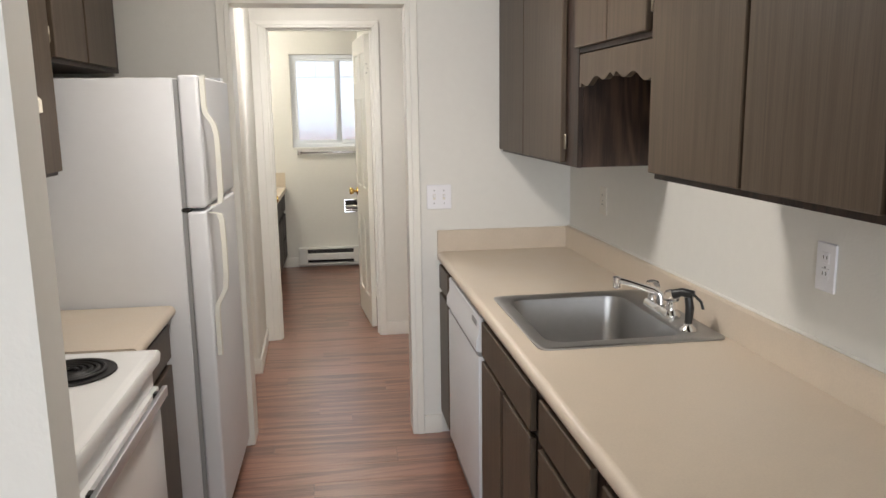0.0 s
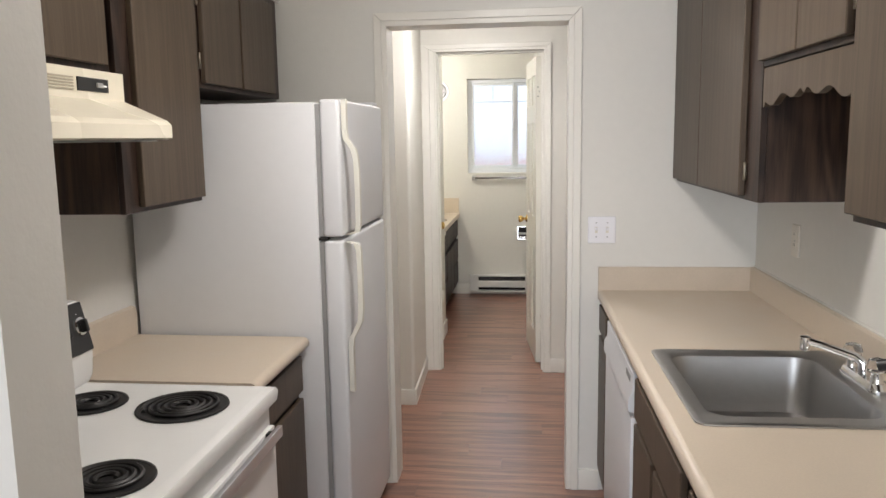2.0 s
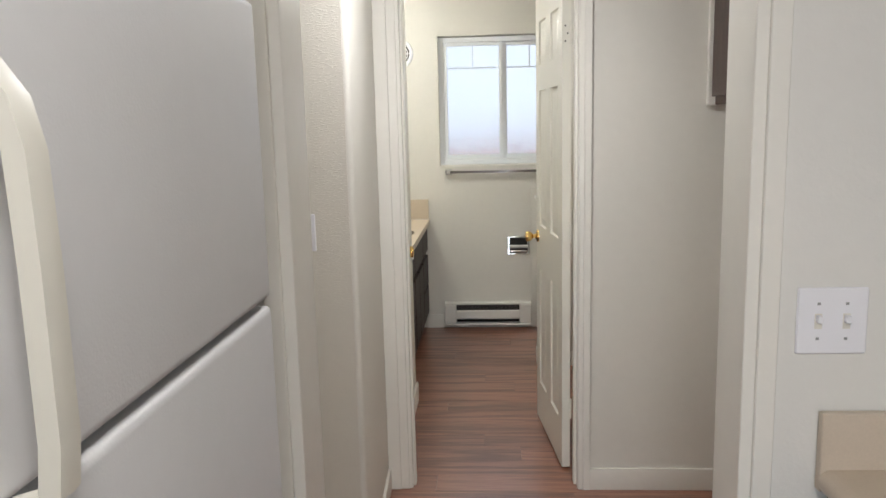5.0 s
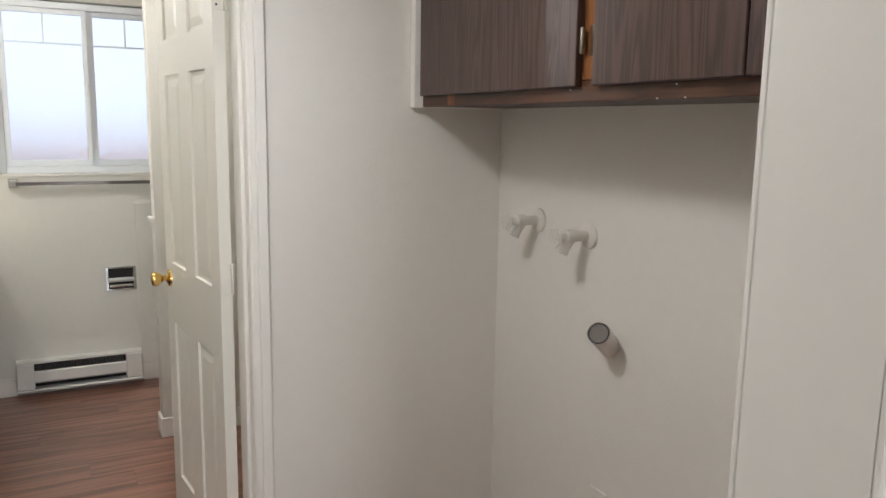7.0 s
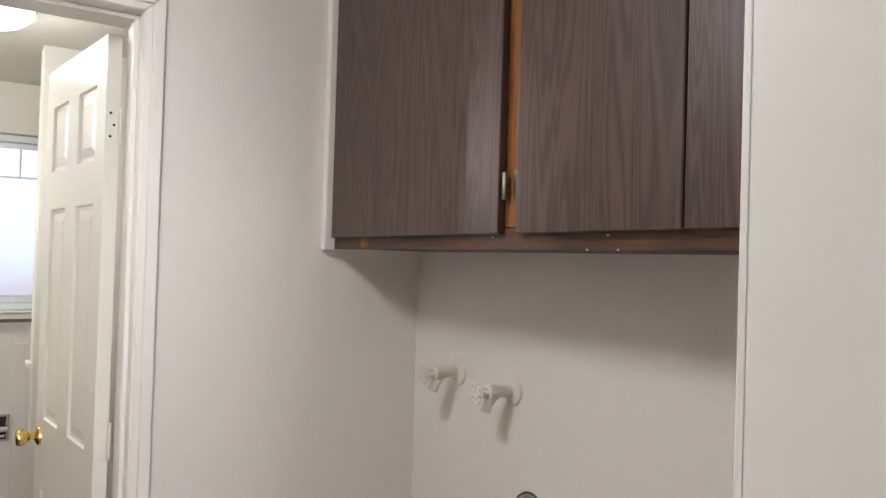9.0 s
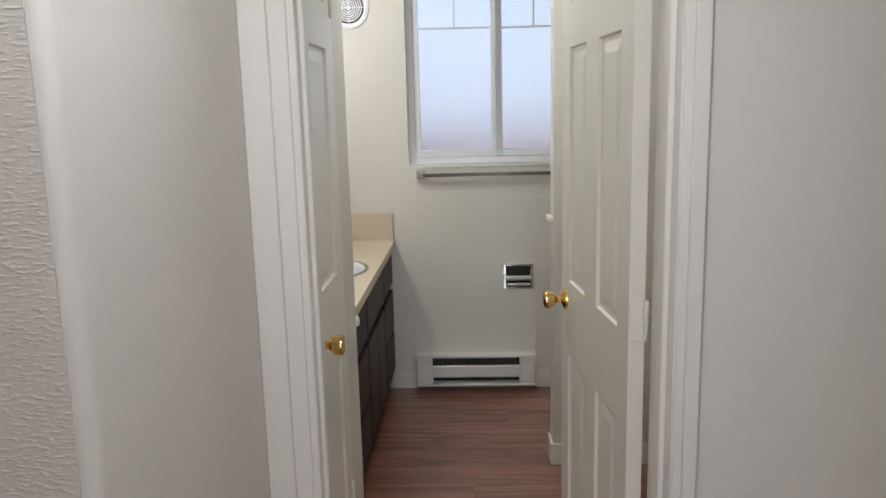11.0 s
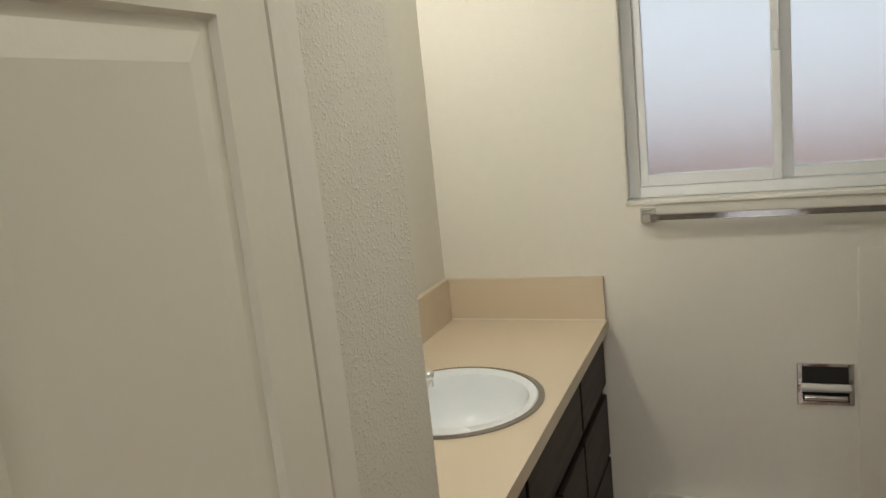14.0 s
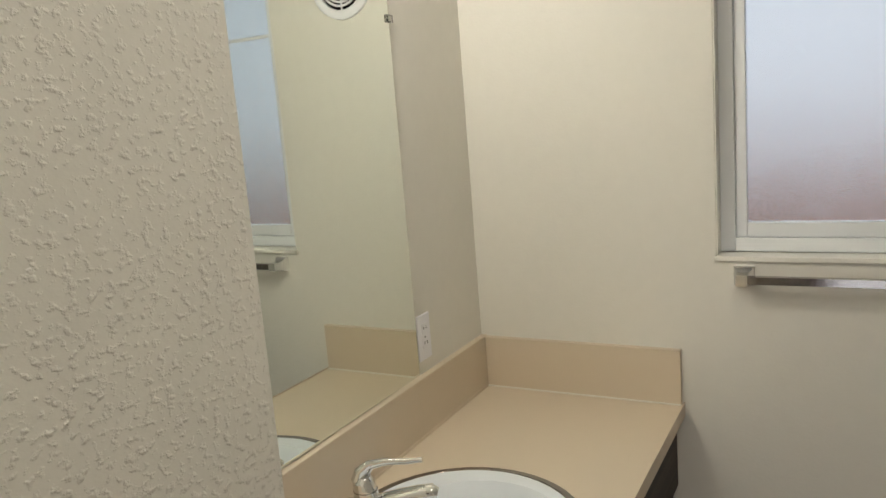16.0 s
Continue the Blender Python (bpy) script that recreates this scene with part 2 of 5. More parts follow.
def glass(name, rough, color, bump=0.0):
    m = mat(name, color, rough, bump=bump, bump_scale=330)
    b = m.node_tree.nodes["Principled BSDF"]
    b.inputs["Transmission Weight"].default_value = 1.0
    b.inputs["IOR"].default_value = 1.45
    return m


M_FROST = glass("obscure_glass", 0.17, (0.93, 0.96, 1.0), 0.0022)
M_ACRYL = glass("clear_acrylic", 0.03, (0.95, 0.95, 0.95))


def emit(name, color, strength):
    m = mat(name, (0.85, 0.84, 0.80), 0.3)
    b = m.node_tree.nodes["Principled BSDF"]
    b.inputs["Emission Color"].default_value = (*color, 1)
    b.inputs["Emission Strength"].default_value = strength
    return m


M_LAMP = emit("lit_opal_glass", (1.0, 0.93, 0.80), 3.0)

# ---- builders ----
BASE = {}


def thing(name, label, category, base, group="", turn=None):
    """A top-level thing: an Empty at its base. Parts are given in world metres before the turn."""
    ob = new(name)
    BASE[ob] = Vector(base)
    ob.matrix_basis = (turn or Matrix()) @ Matrix.Translation(base)
    return tagged(ob, label, category, group)


def part(name, bm, material, parent, label="", kind=""):
    """One mesh under a thing or under a part; bm is in world metres."""
    me = bpy.data.meshes.new(name)
    base = BASE[parent]
    bm.transform(Matrix.Translation(-base))
    bm.to_mesh(me)
    bm.free()
    me.materials.append(material)
    ob = new(name, me)
    ob.parent = parent
    BASE[ob] = base
    return tagged(ob, label, "", "", kind)


def solo(name, bm, material, label, category, kind="", turn=None, base=None, group=""):
    """A top-level thing or piece of the setting of one mesh."""
    me = bpy.data.meshes.new(name)
    if base is None:
        zs = [v.co for v in bm.verts]
        base = (sum(v.x for v in zs) / len(zs), sum(v.y for v in zs) / len(zs), min(v.z for v in zs))
    base = Vector(base)
    bm.transform(Matrix.Translation(-base))
    bm.to_mesh(me)
    bm.free()
    me.materials.append(material)
    ob = new(name, me)
    ob.matrix_basis = (turn or Matrix()) @ Matrix.Translation(base)
    BASE[ob] = base
    return tagged(ob, label, category, group, kind)


def add_box(bm, x0, x1, y0, y1, z0, z1):
    vs = [bm.verts.new(p) for p in ((x0, y0, z0), (x1, y0, z0), (x1, y1, z0), (x0, y1, z0), (x0, y0, z1), (x1, y0, z1), (x1, y1, z1), (x0, y1, z1))]
    for q in ((3, 2, 1, 0), (4, 5, 6, 7), (0, 1, 5, 4), (1, 2, 6, 5), (2, 3, 7, 6), (3, 0, 4, 7)):
        bm.faces.new([vs[i] for i in q])
    return bm


def box(x0, x1, y0, y1, z0, z1, r=0.0, seg=2):
    bm = add_box(bmesh.new(), x0, x1, y0, y1, z0, z1)
    if r:
        bmesh.ops.bevel(bm, geom=list(bm.edges), offset=r, segments=seg, affect="EDGES", profile=0.6)
        if seg > 1:
            smooth(bm)
    return bm


def boxes(*specs, r=0.0):
    bm = bmesh.new()
    for s in specs:
        add_box(bm, *s)
    if r:
        bmesh.ops.bevel(bm, geom=list(bm.edges), offset=r, segments=1, affect="EDGES")
    return bm


def smooth(bm, angle=40):
    for f in bm.faces:
        f.smooth = True
    for e in bm.edges:
        if len(e.link_faces) == 2 and e.calc_face_angle(0) > radians(angle):
            e.smooth = False
    return bm


def tube(points, r, seg=10, bm=None, caps=True, squash=1.0):
    """A round bar along points; r is a number or one for each point."""
    bm = bm or bmesh.new()
    pts = [Vector(p) for p in points]
    rs = r if isinstance(r, (list, tuple)) else [r] * len(pts)
    rings, ref = [], None
    for i, p in enumerate(pts):
        d = (pts[min(i + 1, len(pts) - 1)] - pts[max(i - 1, 0)]).normalized()
        if ref is None:
            ref = d.orthogonal().normalized()
        ref = (ref - d * ref.dot(d)).normalized()
        side = d.cross(ref)
        rings.append([bm.verts.new(p + rs[i] * (math.cos(a) * ref + squash * math.sin(a) * side)) for a in (2 * math.pi * k / seg for k in range(seg))])
    for a, b in zip(rings, rings[1:]):
        for k in range(seg):
            bm.faces.new((a[k], a[(k + 1) % seg], b[(k + 1) % seg], b[k]))
    if caps:
        bm.faces.new(rings[0][::-1])
        bm.faces.new(rings[-1])
    bmesh.ops.recalc_face_normals(bm, faces=bm.faces)
    return smooth(bm, 50)


def lathe(profile, centre, axis="z", seg=24, squash=(1, 1), turn=None, caps=True):
    """Turns (radius, height) pairs about an axis through centre."""
    bm = bmesh.new()
    rings = []
    for r, h in profile:
        ring = []
        for k in range(seg):
            a = 2 * math.pi * k / seg
            u, v = r * math.cos(a) * squash[0], r * math.sin(a) * squash[1]
            p = {"z": (u, v, h), "x": (h, u, v), "y": (u, h, v)}[axis]
            ring.append(bm.verts.new(p))
        rings.append(ring)
    for a, b in zip(rings, rings[1:]):
        for k in range(seg):
            bm.faces.new((a[k], a[(k + 1) % seg], b[(k + 1) % seg], b[k]))
    for ring, flip in ((rings[0], True), (rings[-1], False)) if caps else ():
        if (ring[0].co - ring[seg // 2].co).length > 1e-4:
            bm.faces.new(ring[::-1] if flip else ring)
    bmesh.ops.remove_doubles(bm, verts=bm.verts, dist=1e-5)
    bmesh.ops.recalc_face_normals(bm, faces=bm.faces)
    smooth(bm, 45)
    bm.transform(Matrix.Translation(centre) @ (turn or Matrix()))
    return bm


def prism(outline, axis, a0, a1, r=0.0):
    """Extrudes an outline of pairs along an axis: x takes (y, z), y takes (x, z), z takes (x, y)."""
    def at(p, a):
        return {"x": (a, p[0], p[1]), "y": (p[0], a, p[1]), "z": (p[0], p[1], a)}[axis]
    bm = bmesh.new()
    lo, hi = [bm.verts.new(at(p, a0)) for p in outline], [bm.verts.new(at(p, a1)) for p in outline]
    n = len(outline)
    for k in range(n):
        bm.faces.new((lo[k], lo[(k + 1) % n], hi[(k + 1) % n], hi[k]))
    bm.faces.new(lo[::-1])
    bm.faces.new(hi)
    bmesh.ops.recalc_face_normals(bm, faces=bm.faces)
    if r:
        bmesh.ops.bevel(bm, geom=list(bm.edges), offset=r, segments=2, affect="EDGES")
        smooth(bm)
    return bm


def rounded(cx, cy, hx, hy, r, n=6):
    """Points of a rounded rectangle, counter-clockwise."""
    pts = []
    for sx, sy, a0 in ((1, 1, 0), (-1, 1, 90), (-1, -1, 180), (1, -1, 270)):
        for k in range(n + 1):
            a = radians(a0 + 90 * k / n)
            pts.append((cx + sx * (hx - r) + r * math.cos(a), cy + sy * (hy - r) + r * math.sin(a)))
    return pts


def loft(loops, close_end=True):
    """Skins loops of equal count, each a list of (x, y) with its z."""
    bm = bmesh.new()
    rings = [[bm.verts.new((x, y, z)) for x, y in pts] for pts, z in loops]
    n = len(rings[0])
    for a, b in zip(rings, rings[1:]):
        for k in range(n):
            bm.faces.new((a[k], a[(k + 1) % n], b[(k + 1) % n], b[k]))
    if close_end:
        bm.faces.new(rings[-1])
    bmesh.ops.recalc_face_normals(bm, faces=bm.faces)
    return smooth(bm, 35)


def ring_slab(bm, x0, x1, y0, y1, z0, z1, cx, cy, hole):
    """A slab with a hole; hole(angle) gives the distance from its centre to the hole's edge."""
    corners = [math.atan2(y - cy, x - cx) for x in (x0, x1) for y in (y0, y1)]
    angles = sorted(set([2 * math.pi * k / 48 - math.pi for k in range(48)] + corners))
    cols = []
    for a in angles:
        c, s = math.cos(a), math.sin(a)
        d = min(((x1 if c > 0 else x0) - cx) / c if abs(c) > 1e-9 else 9e9, ((y1 if s > 0 else y0) - cy) / s if abs(s) > 1e-9 else 9e9)
        h = hole(a)
        cols.append([bm.verts.new((cx + c * q, cy + s * q, z)) for q, z in ((h, z1), (d, z1), (d, z0), (h, z0))])
    n = len(cols)
    for k in range(n):
        p, q = cols[k], cols[(k + 1) % n]
        for i in range(4):
            bm.faces.new((p[i], p[(i + 1) % 4], q[(i + 1) % 4], q[i]))
    return bm


# The kitchen's right-hand run stands a degree off the doorway wall.
PIVOT = Matrix.Translation((0.52, 4.54, 0))
RUN = PIVOT @ Matrix.Rotation(radians(1.0), 4, "Z") @ PIVOT.inverted()
CEIL = 2.392

# ---- large structure ----
S = "structure"
floor_ob = solo("floor", box(-3.3, 2.2, -2.55, 8.86, -0.05, -0.006), M_SUB, "dark reddish-brown wood-look plank floor", "floor", S)
solo("ceiling", box(-3.3, 2.2, -2.55, 8.99, CEIL, CEIL + 0.1), M_CEIL, "off-white popcorn-textured ceiling", "ceiling", S)


def wall(name, bm, label, material=None, turn=None):
    return solo(name, bm, material or M_WALL, label, "wall", S, turn)


wall("wall_kitchen_end", boxes((-1.26, -0.392, 4.54, 4.665, 0, CEIL), (0.402, 1.25, 4.54, 4.665, 0, CEIL), (-0.392, 0.402, 4.54, 4.665, 2.052, CEIL)), "off-white painted wall with a cased opening", M_KWALL)
wall("wall_kitchen_right", box(1.165, 1.29, 1.15, 4.535, 0, CEIL), "off-white painted kitchen wall", M_KWALL, RUN)
wall("wall_kitchen_left", box(-1.26, -1.14, 2.078, 4.54, 0, CEIL), "off-white painted kitchen wall behind the stove", M_KWALL)
wall("wall_stub", loft([([(-3.2, 1.93), (-0.276, 1.93), (-0.303, 2.078), (-3.2, 2.078)], 0), ([(-3.2, 1.93), (-0.276, 1.93), (-0.303, 2.078), (-3.2, 2.078)], CEIL)]), "white painted wall end beside the stove", M_KWALL)
wall("wall_dining_right", boxes((1.23, 1.35, -2.55, 1.15, 0, CEIL)), "off-white painted dining room wall")
wall("wall_dining_left", box(-3.3, -3.2, -2.55, 2.09, 0, CEIL), "off-white painted dining room wall")
wall("wall_dining_back", boxes((-3.3, -1.5, -2.5, -2.38, 0, CEIL), (0.7, 1.35, -2.5, -2.38, 0, CEIL), (-1.5, 0.7, -2.5, -2.38, 0, 0.8), (-1.5, 0.7, -2.5, -2.38, 2.1, CEIL)), "off-white painted wall with a wide window")
bead = [(-0.470 + 0.018 * math.sin(q), 5.586 - 0.018 * math.cos(q)) for q in (math.pi / 12 * k for k in range(7))]
wall("wall_hall_left", box(-1.8, -0.4705, 5.568, 5.69, 0, CEIL), "off-white wall with a combed plaster texture", M_HALL)
wall("wall_hall_corner", smooth(prism(bead + [(-0.478, 6.2615), (-0.62, 6.2615), (-0.62, 5.6905), (-0.470, 5.6905)], "z", 0, CEIL), 25), "smooth off-white hall wall with a rounded outside corner")
wall("wall_hall_back", box(-1.92, -1.8, 4.54, 5.69, 0, CEIL), "off-white painted hall wall end")
wall("wall_hall_front", box(-1.92, -1.26, 4.54, 4.665, 0, CEIL), "off-white painted hall wall")
wall("wall_laundry", box(1.10, 1.25, 4.665, 6.38, 0, CEIL), "off-white painted laundry niche wall")
wall("wall_bathroom_door", boxes((0.325, 1.10, 6.262, 6.43, 0, CEIL), (-0.394, 0.325, 6.262, 6.43, 2.128, CEIL)), "off-white painted wall over the bathroom doorway")
wall("wall_bathroom_jamb", box(-0.62, -0.394, 6.262, 6.367, 0, CEIL), "off-white painted wall beside the bathroom doorway")
CW, CY0, CY1, CEND = -0.459, 6.567, 6.993, 7.284
wall("wall_closet", box(CW - 0.113, CW, 6.3675, CY0 - 0.012, 0, CEIL), "off-white painted wall before the closet door")
wall("wall_closet_end", prism([(-1.06, CEND - 0.12), (CW - 0.113, CEND - 0.12), (CW - 0.113, CY1 + 0.012), (CW, CY1 + 0.012), (CW, CEND), (-1.06, CEND)], "z", 0, CEIL), "heavily textured off-white wall between closet and vanity", M_KNOCK)
wall("wall_closet_head", box(CW - 0.113, CW, CY0 - 0.0118, CY1 + 0.0118, 2.06, CEIL), "textured off-white wall over the closet door", M_KNOCK)
wall("wall_vanity", box(-1.19, -1.06, 6.26, 8.85, 0, CEIL), "off-white painted wall behind the vanity")
wall("wall_closet_back", box(-1.06, -0.62, 6.262, 6.367, 0, CEIL), "plain closet end wall")
wall("wall_window", boxes((-1.19, -0.40, 8.845, 8.99, 0, CEIL), (0.49, 1.25, 8.845, 8.99, 0, CEIL), (-0.40, 0.49, 8.845, 8.99, 0, 1.215), (-0.40, 0.49, 8.845, 8.99, 2.13, CEIL)), "off-white painted bathroom wall with a window")
wall("wall_partition", box(0.257, 1.10, 7.92, 8.03, 0, CEIL, 0.004), "off-white painted partition wall end")
wall("wall_bathroom_right", box(1.10, 1.25, 6.385, 8.85, 0, CEIL), "off-white painted bathroom wall")
wall("soffit_left", box(-1.14, -0.84, 2.09, 4.54, 2.15, CEIL), "off-white painted soffit above the cabinets", M_KWALL)
wall("soffit_right", box(0.86, 1.165, 1.6, 4.535, 2.15, CEIL), "off-white painted soffit above the cabinets", M_KWALL, RUN)
solo("ground", box(-60, 60, 9.0, 90, -0.4, -0.3), M_GRASS, "dull green ground outside the window", "ground", S)
solo("ground", box(-60, 60, -90, -2.55, -0.4, -0.3), M_GRASS, "dull green ground outside the dining room", "ground", S)


def casing(name, xl, xr, z, w, y, out, label, w_left=None, left=True):
    """Mitred casing on one side of an opening: a thin board with a thicker outer band; out is the side it stands proud to."""
    ob = thing(name, label, "trim", (xl, y, 0))
    tagged(ob, kind=S)
    wl = w_left or w
    xo, xp, gap = xl - wl, xr + w, 0.0006

    def board(name, inner, outer):
        bm = bmesh.new()
        mid = [(p[0] + 0.40 * (q[0] - p[0]), p[1] + 0.40 * (q[1] - p[1])) for p, q in zip(inner, outer)]
        for a, b, t in ((inner, mid, 0.010), (mid, outer, 0.016)):
            lo, hi = sorted((y, y + out * t))
            one = prism([a[0], a[1], b[1], b[0]], "y", lo, hi)
            bmesh.ops.bevel(one, geom=list(one.edges), offset=0.0018, segments=1, affect="EDGES")
            me = bpy.data.meshes.new("board")
            one.to_mesh(me)
            one.free()
            bm.from_mesh(me)
            bpy.data.meshes.remove(me)
        part(name, bm, M_TRIM, ob)
    if left:
        board("casing_leg", [(xl, 0), (xl, z - gap)], [(xo, 0), (xo, z + w - gap)])
    board("casing_leg", [(xr, 0), (xr, z - gap)], [(xp, 0), (xp, z + w - gap)])
    board("casing_head", [(xl + gap, z), (xr - gap, z)], [(xo + gap, z + w), (xp - gap, z + w)] if left else [(xl + gap, z + w), (xp - gap, z + w)])
    return ob


def lining(name, xl, xr, z, y0, y1, label, stop=None, y1_left=None):
    ob = thing(name, label, "trim", (xl, y0, 0))
    tagged(ob, kind=S)
    t = 0.016
    part("jamb", box(xl - t, xl, y0, y1_left or y1, 0, z, 0.0015, 1), M_TRIM, ob)
    part("jamb", box(xr, xr + t, y0, y1, 0, z, 0.0015, 1), M_TRIM, ob)
    part("head_jamb", box(xl - t, xr + t, y0, y1, z, z + 0.014, 0.0015, 1), M_TRIM, ob)
    if stop:
        part("door_stop", box(xl, xl + 0.010, 6.285, 6.322, 0, z - 0.012, 0.002, 1), M_TRIM, ob)
        part("door_stop", box(xr - 0.012, xr, *stop, 0, z - 0.012, 0.002, 1), M_TRIM, ob)
        part("door_stop", box(xl, xr, *stop, z - 0.012, z, 0.002, 1), M_TRIM, ob)
    return ob


casing("kitchen_doorway_casing", -0.376, 0.386, 2.036, 0.055, 4.54, -1, "white painted moulded casing round the kitchen opening")
lining("kitchen_doorway_jamb", -0.376, 0.386, 2.036, 4.536, 4.669, "cream painted jamb lining of the kitchen opening")
casing("kitchen_doorway_casing", -0.376, 0.386, 2.036, 0.055, 4.665, 1, "white painted moulded casing on the hall side")
casing("bathroom_doorway_casing", -0.391, 0.312, 2.114, 0.045, 6.262, -1, "white painted moulded casing round the bathroom doorway", 0.086)
lining("bathroom_doorway_jamb", -0.377, 0.309, 2.112, 6.258, 6.434, "cream painted door jamb with a stop strip", (6.30, 6.345), 6.371)
casing("bathroom_doorway_casing", -0.377, 0.309, 2.112, 0.043, 6.43, 1, "white painted moulded casing inside the bathroom", None, False)


def skirting(bm, label="white painted flat baseboard"):
    return solo("baseboard", bm, M_TRIM, label, "baseboard", S)


H = 0.094
skirting(box(0.442, 0.53, 4.528, 4.54, 0, H, 0.003))
skirting(box(-1.8, -0.4525, 5.556, 5.568, 0, H, 0.003))
skirting(prism([(-0.452, 5.5565), (-0.440, 5.5565), (-0.466, 6.245), (-0.478, 6.245)], "z", 0, H, 0.003))
skirting(box(0.353, 1.10, 6.25, 6.262, 0, H, 0.003))
skirting(box(1.088, 1.10, 4.665, 6.25, 0, H, 0.003))
skirting(box(0.442, 1.088, 4.665, 4.677, 0, H, 0.003))
skirting(box(CW, CW + 0.012, 7.045, CEND + 0.012, 0, 0.11, 0.003))
skirting(box(-0.52, -0.392, 8.833, 8.845, 0, 0.10, 0.003))
skirting(box(0.262, 1.10, 8.833, 8.845, 0, 0.10, 0.003))
skirting(boxes((0.245, 1.1, 7.908, 7.92, 0, H), (0.245, 0.257, 7.92, 8.03, 0, H), r=0.002))

# ---- kitchen, right-hand run ----
LIP, FACE, BACK = 0.515, 0.540, 1.165


def slab_front(name, x0, x1, y0, y1, z0, z1, parent, material=None, label=""):
    return part(name, box(x0, x1, y0, y1, z0, z1, 0.0022, 1), material or M_CAB, parent, label)


def hinge(parent, x, y, z, out):
    """A small exposed cabinet hinge; out is the side that it faces along x."""
    part("hinge", lathe([(0.004, -0.026), (0.0055, -0.024), (0.0055, 0.024), (0.004, 0.026)], (x + out * 0.006, y, z), "z", 8), M_NICKEL, parent)


def base_cabinet(label, y0, y1, fronts, top=0.866):
    ob = thing("base_cabinet", label, "cabinet", (0.85, (y0 + y1) / 2, 0), "kitchen base cabinets", RUN)
    part("body", boxes((FACE + 0.018, BACK - 0.004, y0 + 0.001, y1 - 0.001, 0.10, top)), M_SIDE, ob)
    part("face_frame", boxes((FACE, FACE + 0.0175, y0 + 0.001, y1 - 0.001, 0.10, 0.868), r=0.001), M_FRAME, ob)
    # Toe board coloured near-black for the shade under the cabinet.
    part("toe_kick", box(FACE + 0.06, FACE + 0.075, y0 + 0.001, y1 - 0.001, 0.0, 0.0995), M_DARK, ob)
    for kind, a, b, c, d in fronts:
        slab_front(kind, FACE - 0.019, FACE - 0.0005, a, b, c, d, ob)
    return ob


base_cabinet("dark-stained narrow base cabinet beside the doorway wall", 4.215, 4.535, [("drawer_front", 4.25, 4.50, 0.745, 0.855), ("door", 4.25, 4.50, 0.13, 0.722)])
base_cabinet("dark-stained sink base cabinet with flat doors", 2.80, 3.52, [("drawer_front", 2.845, 3.49, 0.735, 0.855), ("door", 3.20, 3.49, 0.13, 0.715), ("door", 2.845, 3.165, 0.13, 0.715)], 0.70)
base_cabinet("dark-stained base cabinet with a drawer", 2.345, 2.80, [("drawer_front", 2.385, 2.765, 0.745, 0.855), ("door", 2.385, 2.765, 0.13, 0.722)])
base_cabinet("dark-stained base cabinet at the open end", 1.20, 2.345, [("drawer_front", 1.93, 2.315, 0.745, 0.855), ("door", 1.93, 2.315, 0.13, 0.722), ("drawer_front", 1.24, 1.90, 0.745, 0.855), ("door", 1.24, 1.90, 0.13, 0.722)])

dw = thing("dishwasher", "white built-in dishwasher under the counter", "dishwasher", (0.84, 3.87, 0), "", RUN)
part("body", box(FACE + 0.01, BACK - 0.006, 3.535, 4.21, 0.02, 0.862), M_GASKET, dw)
part("door_panel", box(FACE - 0.022, FACE + 0.009, 3.53, 4.205, 0.13, 0.715, 0.004), M_WHITE, dw)
part("control_panel", prism([(FACE + 0.009, 0.725), (FACE - 0.030, 0.735), (FACE - 0.030, 0.775), (FACE - 0.018, 0.80), (FACE - 0.018, 0.857), (FACE + 0.009, 0.857)], "y", 3.53, 4.205, 0.003), M_WHITE, dw, "white control panel with a handle lip")
part("kick_plate", box(FACE + 0.03, FACE + 0.045, 3.53, 4.205, 0.0, 0.12), M_BLACK, dw)
part("latch_badge", box(FACE - 0.0205, FACE - 0.017, 3.58, 3.66, 0.815, 0.835, 0.001, 1), M_GASKET, dw)

SX, SY, SHX, SHY = 0.858, 3.277, 0.278, 0.312
counter = thing("countertop", "beige laminate countertop with a rounded front edge", "countertop", (0.84, 2.9, 0.868), "", RUN)
cb = bmesh.new()
BX, BY, BHX, BHY = 0.826, 3.277, 0.202, 0.252


def sink_hole(a):
    return min((BHX + 0.012) / max(abs(math.cos(a)), 1e-6), (BHY + 0.012) / max(abs(math.sin(a)), 1e-6))


ring_slab(cb, LIP + 0.02, BACK - 0.002, 2.9, 3.66, 0.870, 0.912, BX, BY, sink_hole)
add_box(cb, LIP + 0.02, BACK - 0.002, 1.2, 2.9, 0.870, 0.912)
add_box(cb, LIP + 0.02, BACK - 0.002, 3.66, 4.518, 0.870, 0.912)
part("top", cb, M_LAM, counter)
nose = [(LIP + 0.02, 0.912)] + [(LIP + 0.021 - 0.021 * math.sin(a), 0.891 + 0.0213 * math.cos(a)) for a in (math.pi * k / 10 for k in range(11))] + [(LIP + 0.02, 0.870)]
part("front_edge", smooth(prism(nose[1:-1], "y", 1.2, 4.518), 30), M_LAM, counter)
cove = [(BACK - 0.0215, 0.9125), (BACK - 0.002, 0.9125), (BACK - 0.002, 1.015), (BACK - 0.014, 1.015), (BACK - 0.020, 1.009), (BACK - 0.0215, 1.0)]
part("backsplash", smooth(prism(cove, "y", 1.2, 4.518), 30), M_LAM, counter)
part("end_splash", box(LIP + 0.003, BACK - 0.002, 4.5185, 4.5365, 0.872, 1.012, 0.002, 1), M_LAM, counter)
